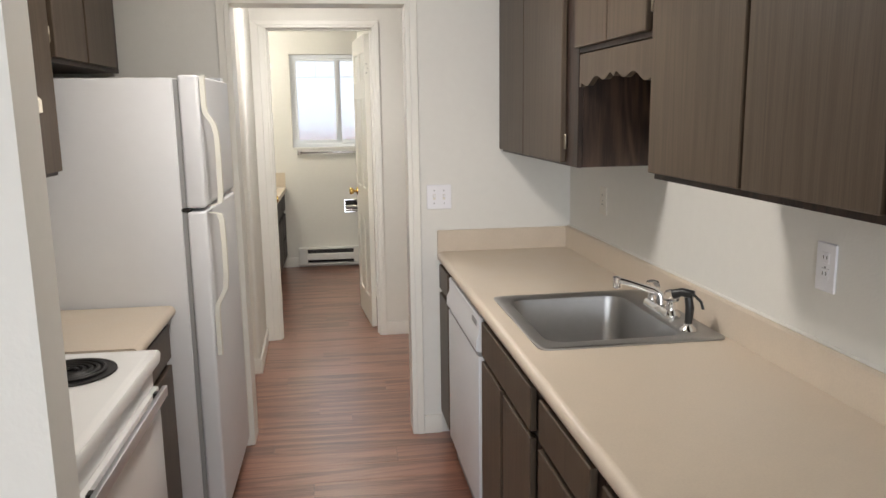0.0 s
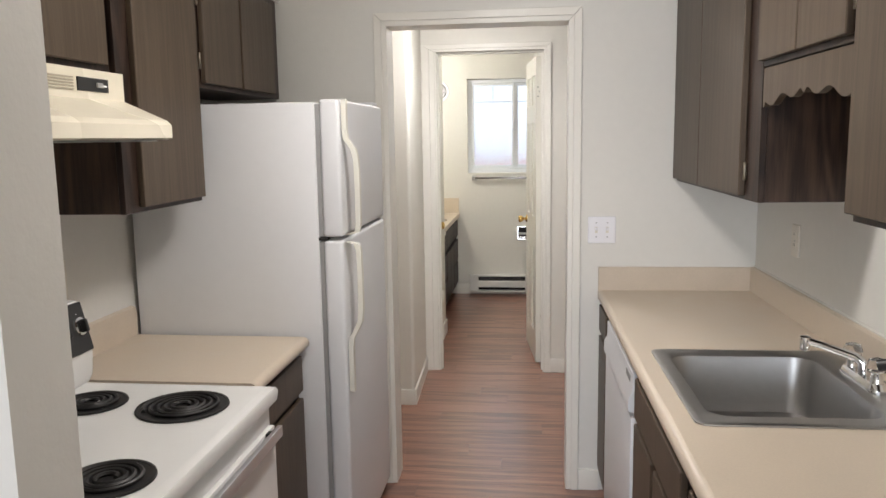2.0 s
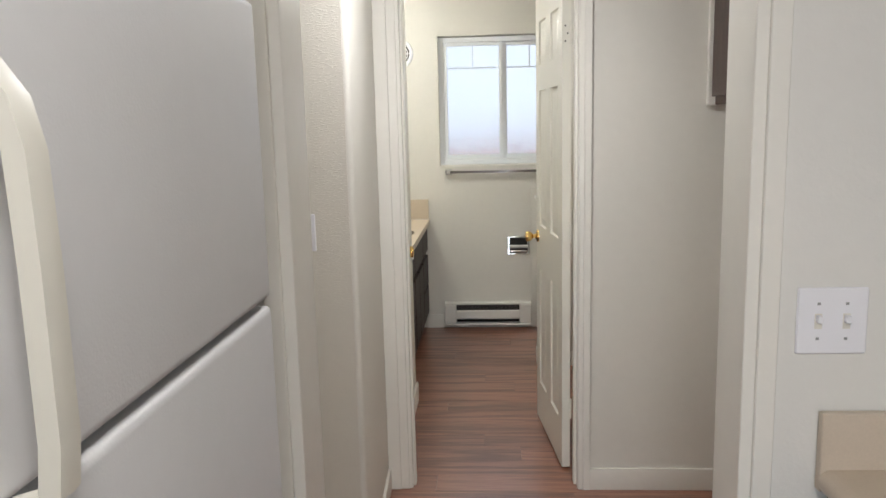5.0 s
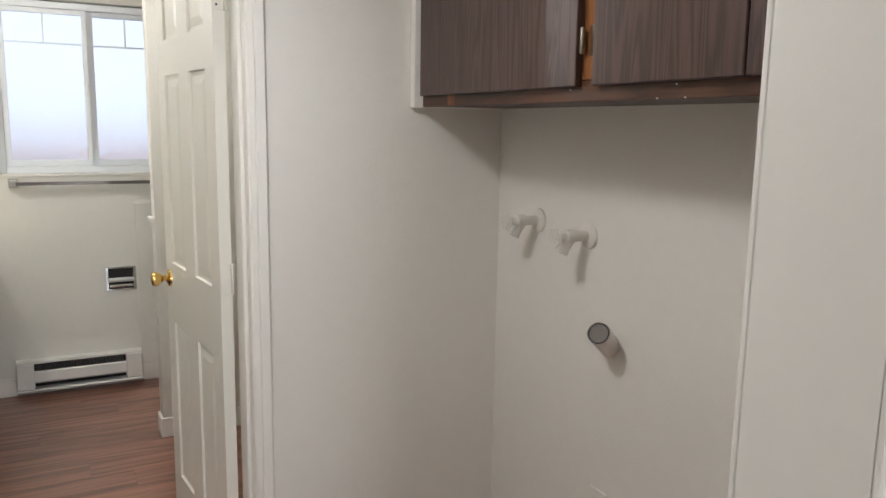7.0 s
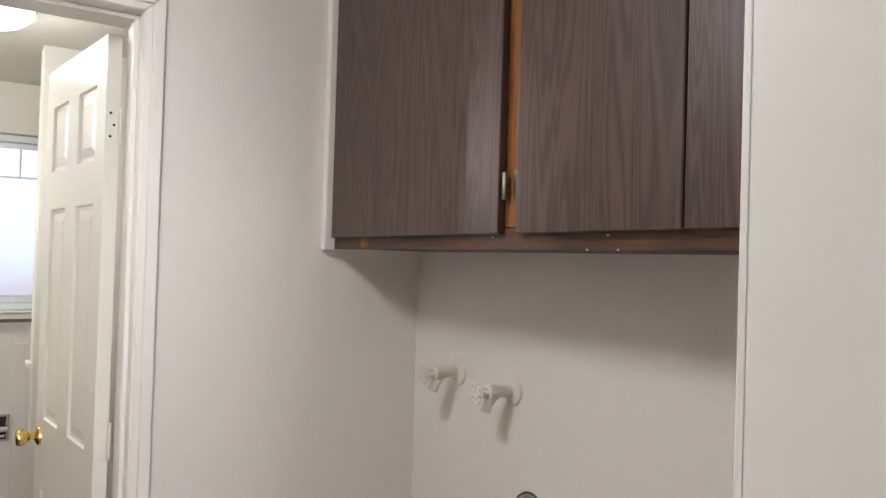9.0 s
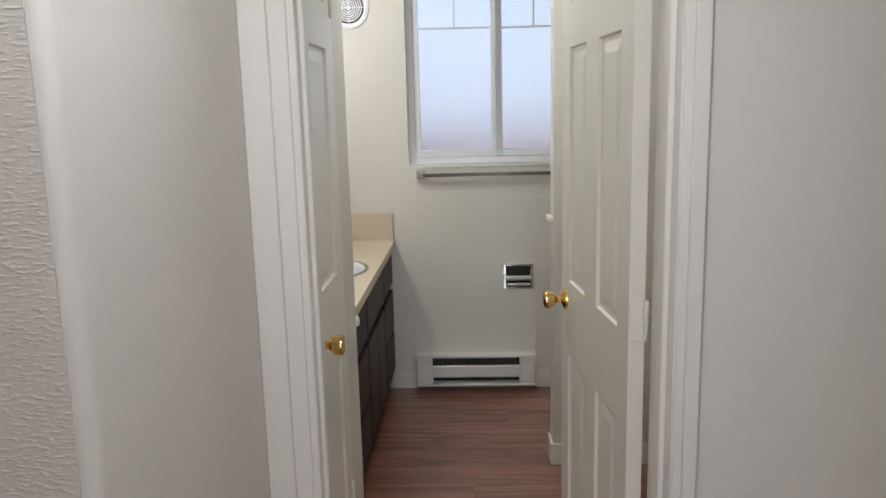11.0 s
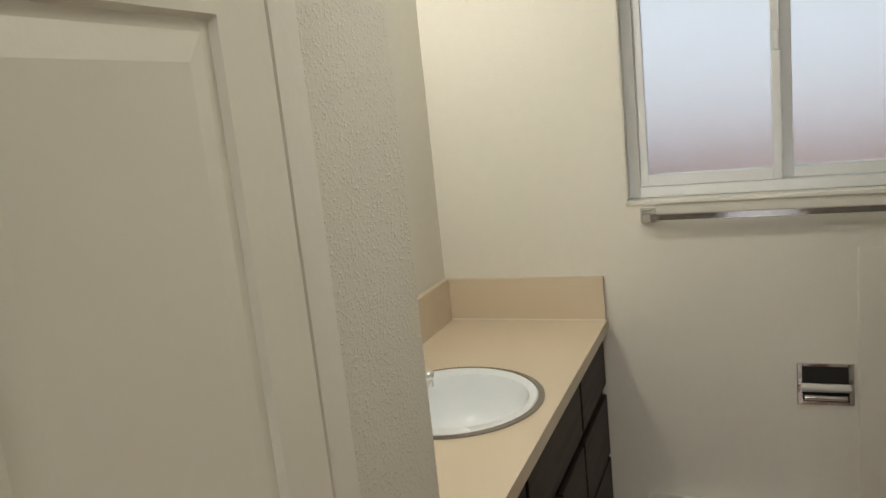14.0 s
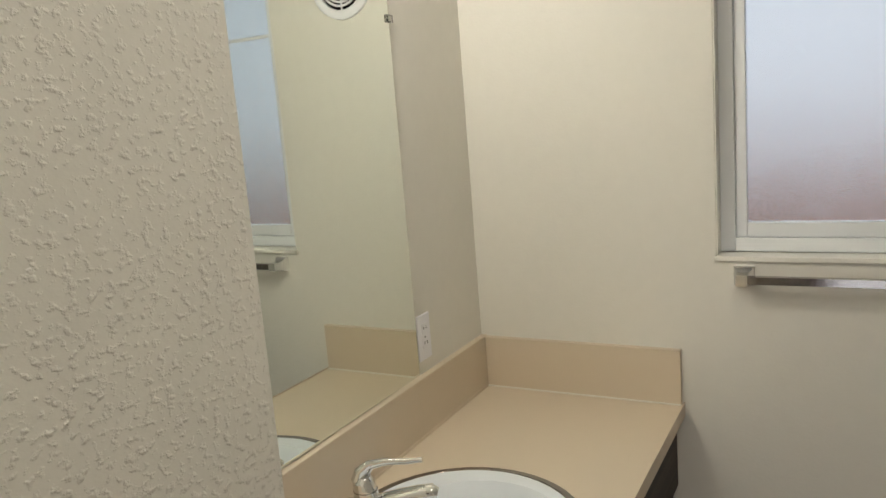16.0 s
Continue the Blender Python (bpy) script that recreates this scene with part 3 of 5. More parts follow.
part("caulk_bead", tube([(BACK - 0.003, 1.2, 1.0165), (BACK - 0.003, 4.518, 1.0165)], 0.005, 6), M_KWALL, counter)

sink = thing("kitchen_sink", "single-bowl stainless steel drop-in sink", "sink", (SX, SY, 0.912), "", RUN)
part("rim", loft([(rounded(SX, SY, SHX, SHY, 0.03), 0.9128), (rounded(SX, SY, SHX, SHY, 0.03), 0.9165), (rounded(SX, SY, SHX - 0.008, SHY - 0.008, 0.026), 0.919), (rounded(SX, SY, SHX - 0.016, SHY - 0.016, 0.024), 0.9172), (rounded(BX, BY, BHX + 0.006, BHY + 0.006, 0.06), 0.9172), (rounded(BX, BY, BHX, BHY, 0.058), 0.913)], False), M_STEEL, sink)
part("bowl", loft([(rounded(BX, BY, BHX, BHY, 0.058), 0.9131), (rounded(BX, BY, BHX - 0.006, BHY - 0.006, 0.055), 0.89), (rounded(BX, BY, BHX - 0.014, BHY - 0.014, 0.055), 0.78), (rounded(BX, BY, BHX - 0.024, BHY - 0.024, 0.05), 0.753), (rounded(BX, BY, BHX - 0.05, BHY - 0.05, 0.04), 0.743), (rounded(BX, BY, 0.05, 0.05, 0.0499), 0.737)], True), M_STEEL, sink)
part("drain", lathe([(0.0, 0.0), (0.030, 0.0), (0.042, 0.004), (0.044, 0.001)], (BX, BY, 0.7385), "z", 20), M_DRIP, sink)

FX, FY = 1.075, 3.285
faucet = thing("kitchen_faucet", "chrome two-handle faucet with clear knobs", "faucet", (FX, FY, 0.918), "", RUN)
part("base_plate", loft([(rounded(FX, FY, 0.026, 0.105, 0.025), 0.9176), (rounded(FX, FY, 0.026, 0.105, 0.025), 0.928), (rounded(FX, FY, 0.018, 0.095, 0.0175), 0.942)]), M_CHROME, faucet)
part("spout", tube([(FX, FY, 0.935), (FX - 0.004, FY, 0.972), (FX - 0.02, FY + 0.01, 0.984), (FX - 0.09, FY + 0.045, 1.004), (FX - 0.125, FY + 0.062, 1.012)], [0.015, 0.014, 0.012, 0.010, 0.010], 12), M_CHROME, faucet)
part("aerator", lathe([(0.010, 0.02), (0.0135, 0.018), (0.0135, -0.018), (0.009, -0.02)], (FX - 0.128, FY + 0.064, 1.005), "z", 14), M_CHROME, faucet)
for s in (-1, 1):
    y = FY + s * 0.072
    stem = part("handle_stem", lathe([(0.017, 0), (0.014, 0.02), (0.009, 0.03)], (FX, y, 0.938), "z", 14), M_CHROME, faucet)
    part("knob", lathe([(0.012, 0), (0.024, 0.006), (0.026, 0.02), (0.021, 0.034), (0.008, 0.039)], (FX, y, 0.966), "z", 8), M_ACRYL, stem, "clear faceted acrylic knob")
spray = thing("sink_sprayer", "black hand sprayer in a chrome holder", "sprayer", (1.06, 3.065, 0.918), "", RUN)
part("holder", lathe([(0.026, 0), (0.024, 0.006), (0.014, 0.012), (0.012, 0.02)], (1.06, 3.065, 0.9176), "z", 16), M_CHROME, spray)
part("hose_grip", tube([(1.06, 3.065, 0.935), (1.062, 3.063, 0.985), (1.058, 3.066, 1.018)], [0.011, 0.013, 0.012], 10), M_BLACK, spray)
part("spray_head", tube([(1.07, 3.058, 1.024), (1.045, 3.08, 1.030), (1.025, 3.098, 1.020)], [0.014, 0.013, 0.015], 10), M_BLACK, spray)
part("lever", tube([(1.062, 3.052, 1.032), (1.078, 3.028, 1.012), (1.082, 3.02, 0.99)], 0.004, 6), M_BLACK, spray)

UF = 0.835


def upper_cabinet(label, y0, y1, z0, z1, doors, x_face=UF, side=1, turn=RUN, x_back=None, group="kitchen wall cabinets", lip=0.018):
    """A wall cabinet; side 1 hangs on the right-hand wall and faces -x, side -1 the other way."""
    xb = x_back if x_back is not None else BACK
    ob = thing("wall_cabinet", label, "cabinet", ((x_face + xb) / 2, (y0 + y1) / 2, z0), group, turn)
    body0, body1 = sorted((x_face + side * 0.018, xb - side * 0.003))
    part("body", boxes((body0, body1, y0 + 0.001, y1 - 0.001, z0 + 0.001, z1)), M_SIDE, ob)
    f0, f1 = sorted((x_face, x_face + side * 0.0175))
    part("face_frame", boxes((f0, f1, y0 + 0.001, y1 - 0.001, z0, z1 - 0.001), r=0.001), M_FRAME, ob)
    d0, d1 = sorted((x_face - side * 0.0005, x_face - side * 0.019))
    for a, b, zlo, h in doors:
        door = slab_front("door", d0, d1, a, b, zlo, z1 - 0.03, ob)
        if h:
            for z in (zlo + 0.07, z1 - 0.12):
                hinge(door, x_face, h, z, -side)
    return ob


upper_cabinet("dark-stained wall cabinet with flat slab doors over the counter", 1.6, 2.835, 1.392, 2.15, [(2.405, 2.832, 1.408, None), (2.01, 2.392, 1.408, None), (1.63, 1.995, 1.408, None)])
upper_cabinet("dark-stained wall cabinet beside the doorway wall", 3.44, 4.53, 1.376, 2.15, [(4.085, 4.52, 1.388, None), (3.565, 4.078, 1.388, 3.552)])
upper_cabinet("short dark-stained cabinet above the sink", 2.838, 3.437, 1.742, 2.15, [(3.152, 3.43, 1.757, None), (2.875, 3.143, 1.757, 2.862)])
val = []
n = 60
for k in range(n + 1):
    u = k / n
    c = abs(u - 0.5) * 2
    z = 1.638 + 0.030 * (1 - c) ** 0.8 + 0.010 * math.cos(4 * math.pi * c) - (0.020 * math.exp(-((c) / 0.05) ** 2))
    val.append((2.84 + 0.595 * u, z if 0.03 < u < 0.97 else 1.636))
solo("sink_valance", prism([(3.435, 1.738), (2.84, 1.738)] + val, "x", UF + 0.001, UF + 0.019), M_CAB, "dark-stained scalloped valance board over the sink", "valance", "", RUN)


def plate(name, label, centre, w, h, normal, material, kind, turn=None, n=1):
    """A wall plate: kind toggles or outlet; normal is the axis that it faces with its sign."""
    ob = thing(name, label, "switch" if kind == "toggle" else "outlet", centre, "", turn)
    ax, s = normal
    cx, cy, cz = centre

    def b(u0, u1, w0, w1, d0, d1, r=0.0):
        d0, d1 = sorted((s * d0, s * d1))
        return box(cx + d0, cx + d1, cy + u0, cy + u1, cz + w0, cz + w1, r, 1) if ax == "x" else box(cx + u0, cx + u1, cy + d0, cy + d1, cz + w0, cz + w1, r, 1)
    part("plate", b(-w / 2, w / 2, -h / 2, h / 2, 0, 0.006, 0.0025), material, ob)
    if kind == "toggle":
        for k in range(n):
            u = (k - (n - 1) / 2) * 0.046
            part("toggle_slot", b(u - 0.006, u + 0.006, -0.013, 0.013, 0.0055, 0.0068), M_PLATEP, ob)
            part("toggle", b(u - 0.0045, u + 0.0045, -0.002, 0.011, 0.006, 0.017, 0.0015), material, ob)
            for w0 in (-0.031, 0.029):
                part("screw", b(u - 0.0025, u + 0.0025, w0 - 0.0012, w0 + 0.0032, 0.0055, 0.0072), M_GASKET, ob)
    else:
        for w0 in (-0.028, 0.010):
            face = part("socket", b(-0.014, 0.014, w0, w0 + 0.026, 0.0055, 0.008, 0.001), material, ob)
            for u in (-0.006, 0.006):
                part("slot", b(u - 0.001, u + 0.001, w0 + 0.010, w0 + 0.018, 0.0078, 0.0085), M_BLACK, face)
        part("screw", b(-0.002, 0.002, -0.002, 0.002, 0.0055, 0.0075), M_GASKET, ob)
    return ob


plate("light_switch", "white two-gang toggle switch plate", (0.531, 4.54, 1.170), 0.116, 0.114, ("y", -1), M_PLATE, "toggle", n=2)
plate("light_switch", "white two-gang toggle switch plate in the hall", (-0.634, 5.568, 1.190), 0.116, 0.116, ("y", -1), M_PLATE, "toggle", n=2)
plate("wall_outlet", "painted-over duplex outlet above the counter", (BACK, 2.60, 1.197), 0.072, 0.116, ("x", -1), M_PLATE, "outlet", RUN)
plate("wall_outlet", "painted-over duplex outlet near the sink", (BACK, 4.07, 1.185), 0.072, 0.116, ("x", -1), M_PLATEP, "outlet", RUN)
plate("wall_outlet", "painted-over duplex outlet behind the stove", (-1.14, 3.31, 1.168), 0.072, 0.118, ("x", 1), M_PLATEP, "outlet")
plate("wall_outlet", "white duplex outlet beside the mirror", (-1.06, 8.508, 1.066), 0.062, 0.118, ("x", 1), M_PLATE, "outlet")
plate("wall_outlet", "painted-over laundry outlet low on the wall", (1.10, 5.71, 0.49), 0.072, 0.116, ("x", -1), M_WALL, "outlet")

# ---- kitchen, left-hand side ----
LW = -1.14
fridge = thing("refrigerator", "white top-freezer refrigerator with ivory handles", "refrigerator", (-0.75, 4.07, 0))
part("cabinet_shell", box(-1.12, -0.468, 3.712, 4.425, 0.02, 1.69, 0.008), M_WHITE, fridge)
part("gasket", boxes((-0.468, -0.452, 3.72, 4.417, 0.10, 1.232), (-0.468, -0.452, 3.72, 4.417, 1.248, 1.683)), M_GASKET, fridge)
for name, z0, z1 in (("freezer_door", 1.246, 1.698), ("main_door", 0.085, 1.234)):
    part(name, box(-0.452, -0.386, 3.712, 4.425, z0, z1, 0.012, 3), M_WHITE, fridge)
part("kick_grille", boxes((-0.47, -0.42, 3.73, 4.41, 0.02, 0.075)), M_GASKET, fridge)
part("hinge_cap", box(-0.47, -0.40, 4.34, 4.41, 1.6985, 1.714, 0.004), M_WHITE, fridge)
part("hinge_cover", box(-0.475, -0.44, 3.716, 3.75, 1.2345, 1.2455, 0.001, 1), M_DARK, fridge)
HX, HY = -0.377, 3.742


def handle_bar(points, name):
    bm = bmesh.new()
    half = 0.013
    rows = []
    for p, q in points:
        rows.append([bm.verts.new((HX + p + t, HY + w, q)) for t, w in ((-0.006, -half), (0.010, -half), (0.012, 0), (0.010, half), (-0.006, half))])
    for a, b in zip(rows, rows[1:]):
        for k in range(5):
            bm.faces.new((a[k], a[(k + 1) % 5], b[(k + 1) % 5], b[k]))
    bm.faces.new(rows[0])
    bm.faces.new(rows[-1][::-1])
    bmesh.ops.recalc_face_normals(bm, faces=bm.faces)
    part(name, smooth(bm, 60), M_HANDLE, fridge, "ivory plastic bar handle")


handle_bar([(0.0, 1.697), (0.0, 1.60), (0.004, 1.57), (0.014, 1.555), (0.028, 1.535), (0.036, 1.50), (0.038, 1.42), (0.038, 1.30), (0.034, 1.262), (0.0, 1.252)], "freezer_handle")
handle_bar([(0.0, 1.228), (0.028, 1.222), (0.036, 1.20), (0.038, 1.12), (0.038, 1.00), (0.034, 0.955), (0.016, 0.92), (0.004, 0.90), (0.0, 0.87), (0.0, 0.71)], "door_handle")

stove = thing("electric_range", "white electric range with black coil burners", "stove", (-0.75, 2.805, 0), "", Matrix.Translation((-0.042, 0, 0)))
Y0, Y1 = 2.415, 3.195
part("body", box(-1.06, -0.452, Y0 + 0.004, Y1 - 0.004, 0.06, 0.872, 0.003, 1), M_ENAMEL, stove)
part("cooktop", loft([([(-1.08, Y0), (-0.412, Y0), (-0.412, Y1), (-1.08, Y1)], 0.868), ([(-1.08, Y0), (-0.408, Y0), (-0.408, Y1), (-1.08, Y1)], 0.895), ([(-1.08, Y0 + 0.004), (-0.413, Y0 + 0.004), (-0.413, Y1 - 0.004), (-1.08, Y1 - 0.004)], 0.905), ([(-1.08, Y0 + 0.014), (-0.424, Y0 + 0.014), (-0.424, Y1 - 0.014), (-1.08, Y1 - 0.014)], 0.909), ([(-1.08, Y0 + 0.03), (-0.44, Y0 + 0.03), (-0.44, Y1 - 0.03), (-1.08, Y1 - 0.03)], 0.907)]), M_ENAMEL, stove)
bg = part("backguard", prism([(-1.09, 0.905), (-0.955, 0.905), (-0.938, 0.93), (-0.932, 1.0), (-0.965, 1.14), (-1.09, 1.14)], "y", Y0 + 0.002, Y1 - 0.002, 0.004), M_ENAMEL, stove)
slope = Matrix.Translation((-0.9485, 0, 1.07)) @ Matrix.Rotation(-math.atan2(0.033, 0.14), 4, "Y")
pb = box(-0.004, 0.006, Y0 + 0.01, Y1 - 0.004, -0.068, 0.068, 0.002, 1)
pb.transform(slope)
panel = part("control_panel", pb, M_BLACK, bg, "black control panel with white marks")
for y in (3.155, 3.08, 2.80, 2.53, 2.455):
    k = lathe([(0.026, 0.006), (0.025, 0.012), (0.017, 0.014), (0.0, 0.014)], (0, 0, 0), "x", 20)
    k.transform(slope @ Matrix.Translation((0, y, 0.004)))
    dial = part("dial_skirt", k, M_CHROME, panel)
    g = box(0.012, 0.032, y - 0.006, y + 0.006, -0.014, 0.022, 0.003, 1)
    g.transform(slope)
    part("knob", g, M_BLACK, panel)
    for a in range(0, 360, 45):
        t = box(0.006, 0.0068, y + 0.034 * math.cos(radians(a)) - 0.0025, y + 0.034 * math.cos(radians(a)) + 0.0025, 0.004 + 0.034 * math.sin(radians(a)) - 0.001, 0.004 + 0.034 * math.sin(radians(a)) + 0.001)
        t.transform(slope)
        if a == 90:
            part("dial_mark", t, M_MARK, panel)
        else:
            t.free()
for cx, cy, r in ((-0.592, 3.012, 0.098), (-0.842, 3.02, 0.074), (-0.552, 2.60, 0.076), (-0.83, 2.60, 0.098)):
    pan = part("drip_pan", lathe([(r + 0.014, 0.0), (r + 0.012, 0.004), (r + 0.004, 0.003), (r - 0.006, 0.0012), (0.02, 0.0008), (0.0, 0.0008)], (cx, cy, 0.9085), "z", 32, caps=False), M_COIL, stove)
    turns = 4.6 if r > 0.09 else 3.6
    pts = []
    steps = int(turns * 22)
    for k in range(steps + 1):
        u = k / steps
        a = 2 * math.pi * turns * u
        q = 0.016 + (r - 0.020) * u
        pts.append((cx + q * math.cos(a), cy + q * math.sin(a), 0.9135))
    part("coil", tube(pts, 0.0054, 6), M_COIL, pan, "black spiral coil element")
    part("trim_ring", lathe([(r + 0.016, 0.0), (r + 0.015, 0.0045), (r + 0.008, 0.0045), (r + 0.006, 0.001)], (cx, cy, 0.9085), "z", 32, caps=False), M_COIL, pan)
part("oven_door", box(-0.451, -0.418, Y0 + 0.008, Y1 - 0.008, 0.225, 0.800, 0.006, 2), M_ENAMEL, stove)
part("vent_gap", box(-0.450, -0.432, Y0 + 0.012, Y1 - 0.012, 0.8015, 0.8675), M_ENAMEL, stove)
hb = part("oven_handle", box(-0.403, -0.389, 2.51, 3.165, 0.778, 0.808, 0.003, 2), M_ALU, stove, "flat brushed metal bar handle")
for y in (2.545, 3.12):
    part("bracket", box(-0.4175, -0.4035, y - 0.012, y + 0.012, 0.782, 0.804, 0.002, 1), M_BLACK, hb)
part("storage_drawer", box(-0.451, -0.422, Y0 + 0.008, Y1 - 0.008, 0.075, 0.215, 0.005, 2), M_ENAMEL, stove)


def left_counter(label, y0, y1, drawers):
    ob = thing("countertop", label, "countertop", (-0.8, (y0 + y1) / 2, 0.868))
    part("top", box(LW + 0.002, -0.53, y0, y1, 0.870, 0.910), M_LAM, ob)
    nz = [(-0.531 + 0.021 * math.sin(a), 0.890 + 0.0202 * math.cos(a)) for a in (math.pi * k / 10 for k in range(11))]
    part("front_edge", smooth(prism(nz, "y", y0, y1), 30), M_LAM, ob)
    bs = [(LW + 0.002, 0.9105), (LW + 0.022, 0.9105), (LW + 0.022, 0.995), (LW + 0.018, 1.008), (LW + 0.002, 1.012)]
    part("backsplash", smooth(prism(bs, "y", y0, y1), 30), M_LAM, ob)
    cab = thing("base_cabinet", label.replace("beige laminate counter", "dark-stained base cabinet").replace("strip", "unit"), "cabinet", (-0.8, (y0 + y1) / 2, 0), "kitchen base cabinets")
    part("body", box(LW + 0.004, -0.572, y0 + 0.002, y1 - 0.002, 0.10, 0.866), M_SIDE, cab)
    part("face_frame", box(-0.571, -0.553, y0 + 0.002, y1 - 0.002, 0.10, 0.867, 0.001, 1), M_FRAME, cab)
    # The shade below the fronts is put into this board's colour.
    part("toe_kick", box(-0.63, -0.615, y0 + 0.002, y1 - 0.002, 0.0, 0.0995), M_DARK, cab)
    slab_front("drawer_front", -0.5525, -0.534, y0 + 0.02, y1 - 0.012, 0.725, 0.848, cab)
    slab_front("door", -0.5525, -0.534, y0 + 0.02, y1 - 0.012, 0.13, 0.700, cab)


left_counter("beige laminate counter strip between range and refrigerator", 3.20, 3.695, 1)
left_counter("beige laminate counter strip beside the wall end", 2.095, 2.41, 1)

upper_cabinet("dark-stained wall cabinet between the hood and refrigerator", 3.165, 3.64, 1.378, 2.15, [(3.235, 3.628, 1.392, None)], -0.832, -1, None, LW)
upper_cabinet("short dark-stained cabinet above the range hood", 2.095, 3.16, 1.745, 2.15, [(2.80, 3.125, 1.762, None), (2.45, 2.785, 1.762, None), (2.12, 2.435, 1.762, None)], -0.845, -1, None, LW)
upper_cabinet("short dark-stained cabinet above the refrigerator", 3.645, 4.50, 1.742, 2.15, [(3.712, 4.035, 1.758, 3.697), (4.052, 4.405, 1.758, None)], -0.845, -1, None, LW)

hood = thing("range_hood", "almond enamel range hood under the cabinet", "range hood", (-0.9, 2.79, 1.575))
h0, h1 = 2.40, 3.163
part("shell", prism([(LW + 0.002, 1.742), (-0.812, 1.742), (-0.812, 1.672), (-0.70, 1.622), (-0.688, 1.610), (-0.688, 1.578), (-0.70, 1.574), (LW + 0.002, 1.574)], "y", h0, h1), M_ALMOND, hood)
part("underside", box(LW + 0.03, -0.715, h0 + 0.03, h1 - 0.03, 1.5695, 1.5735), M_GREYMETAL, hood)
cp = part("control_panel", box(-0.8118, -0.808, 2.955, 3.085, 1.690, 1.722, 0.001, 1), M_BLACK, hood)
part("rocker_switch", box(-0.8078, -0.803, 3.03, 3.055, 1.70, 1.712, 0.001, 1), M_GASKET, cp)
part("indicator_mark", box(-0.8078, -0.8068, 3.06, 3.076, 1.703, 1.707), M_MARK, cp)
for k in range(5):
    part("vent_slot", box(-0.8118, -0.8095, 2.84, 2.94, 1.690 + 0.0068 * k, 1.6935 + 0.0068 * k), M_SLOT, hood)
    part("vent_slot", box(-0.8118, -0.8095, 2.73, 2.83, 1.690 + 0.0068 * k, 1.6935 + 0.0068 * k), M_SLOT, hood)


def dome_light(label, x, y):
    ob = thing("ceiling_light", label, "ceiling light", (x, y, CEIL))
    part("canopy", lathe([(0.165, 0.0), (0.168, -0.012), (0.160, -0.022), (0.0, -0.022)], (x, y, CEIL - 0.0005), "z", 32), M_CHROME, ob)
    d = part("diffuser", lathe([(0.158, -0.0225), (0.150, -0.045), (0.115, -0.072), (0.06, -0.088), (0.0, -0.092)], (x, y, CEIL), "z", 32), M_LAMP, ob, "lit opal glass diffuser")
    d.visible_shadow = False


dome_light("round flush ceiling light with opal glass, lit", 0.08, 3.12)
dome_light("round flush hall ceiling light, lit", -0.13, 5.40)
dome_light("round flush bathroom ceiling light, lit", 0.02, 7.42)

# ---- laundry niche ----
lc = thing("laundry_cabinet", "dark woodgrain wall cabinet above the washer space", "cabinet", (0.95, 5.45, 1.56))
part("body", box(0.832, 1.098, 4.667, 6.232, 1.562, CEIL - 0.001), M_SIDE, lc)
part("bottom_rail", box(0.8125, 0.8318, 4.667, 6.232, 1.560, 1.602, 0.0015, 1), M_LFRAME, lc, "reddish worn bottom rail")
for y0, y1, m in ((5.36, 5.54, M_STILE), (4.667, 4.70, M_LFRAME), (6.20, 6.232, M_LFRAME)):
    part("stile", box(0.8125, 0.8316, y0, y1, 1.603, 2.372, 0.001, 1), m, lc, "amber bare-wood stile" if m is M_STILE else "")
part("top_rail", box(0.8125, 0.8317, 4.667, 6.232, 2.3725, CEIL - 0.002), M_LFRAME, lc)
for y0, y1, hy in ((5.484, 6.212, 5.473), (5.058, 5.430, None), (4.69, 5.054, None)):
    dr = part("door", box(0.793, 0.812, y0, y1, 1.590, 2.380, 0.002, 1), M_CABS, lc)
    if hy:
        for z in (1.68, 2.28):
            hinge(dr, 0.806, hy, z, -1)
            part("hinge_leaf", box(0.8105, 0.8123, hy - 0.030, hy - 0.012, z - 0.03, z + 0.03, 0.0006, 1), M_NICKEL, dr)
part("worn_patch", box(0.8115, 0.8126, 6.035, 6.075, 1.563, 1.598, 0.0004, 1), M_STILE, lc, "pale patch worn through the stain")
chip_rng = random.Random(3)
for k in range(9):
    cy, cz, cr = chip_rng.uniform(4.75, 5.6), chip_rng.choice((1.5615, 1.5625, 1.575, 1.585)), chip_rng.uniform(0.0012, 0.003)
    part("paint_chip", box(0.8119, 0.8126, cy - cr, cy + cr, cz - 0.0012, cz + 0.0014), M_TRIM, lc, "fleck of white paint")
solo("trim", box(0.786, 1.098, 6.234, 6.261, 1.558, CEIL - 0.001, 0.002, 1), M_TRIM, "white painted scribe strip beside the laundry cabinet", "trim", S)
solo("trim", box(0.770, 0.7925, 4.67, 6.2335, 2.384, CEIL - 0.001, 0.002, 1), M_TRIM, "white painted strip between cabinet and ceiling", "trim", S)


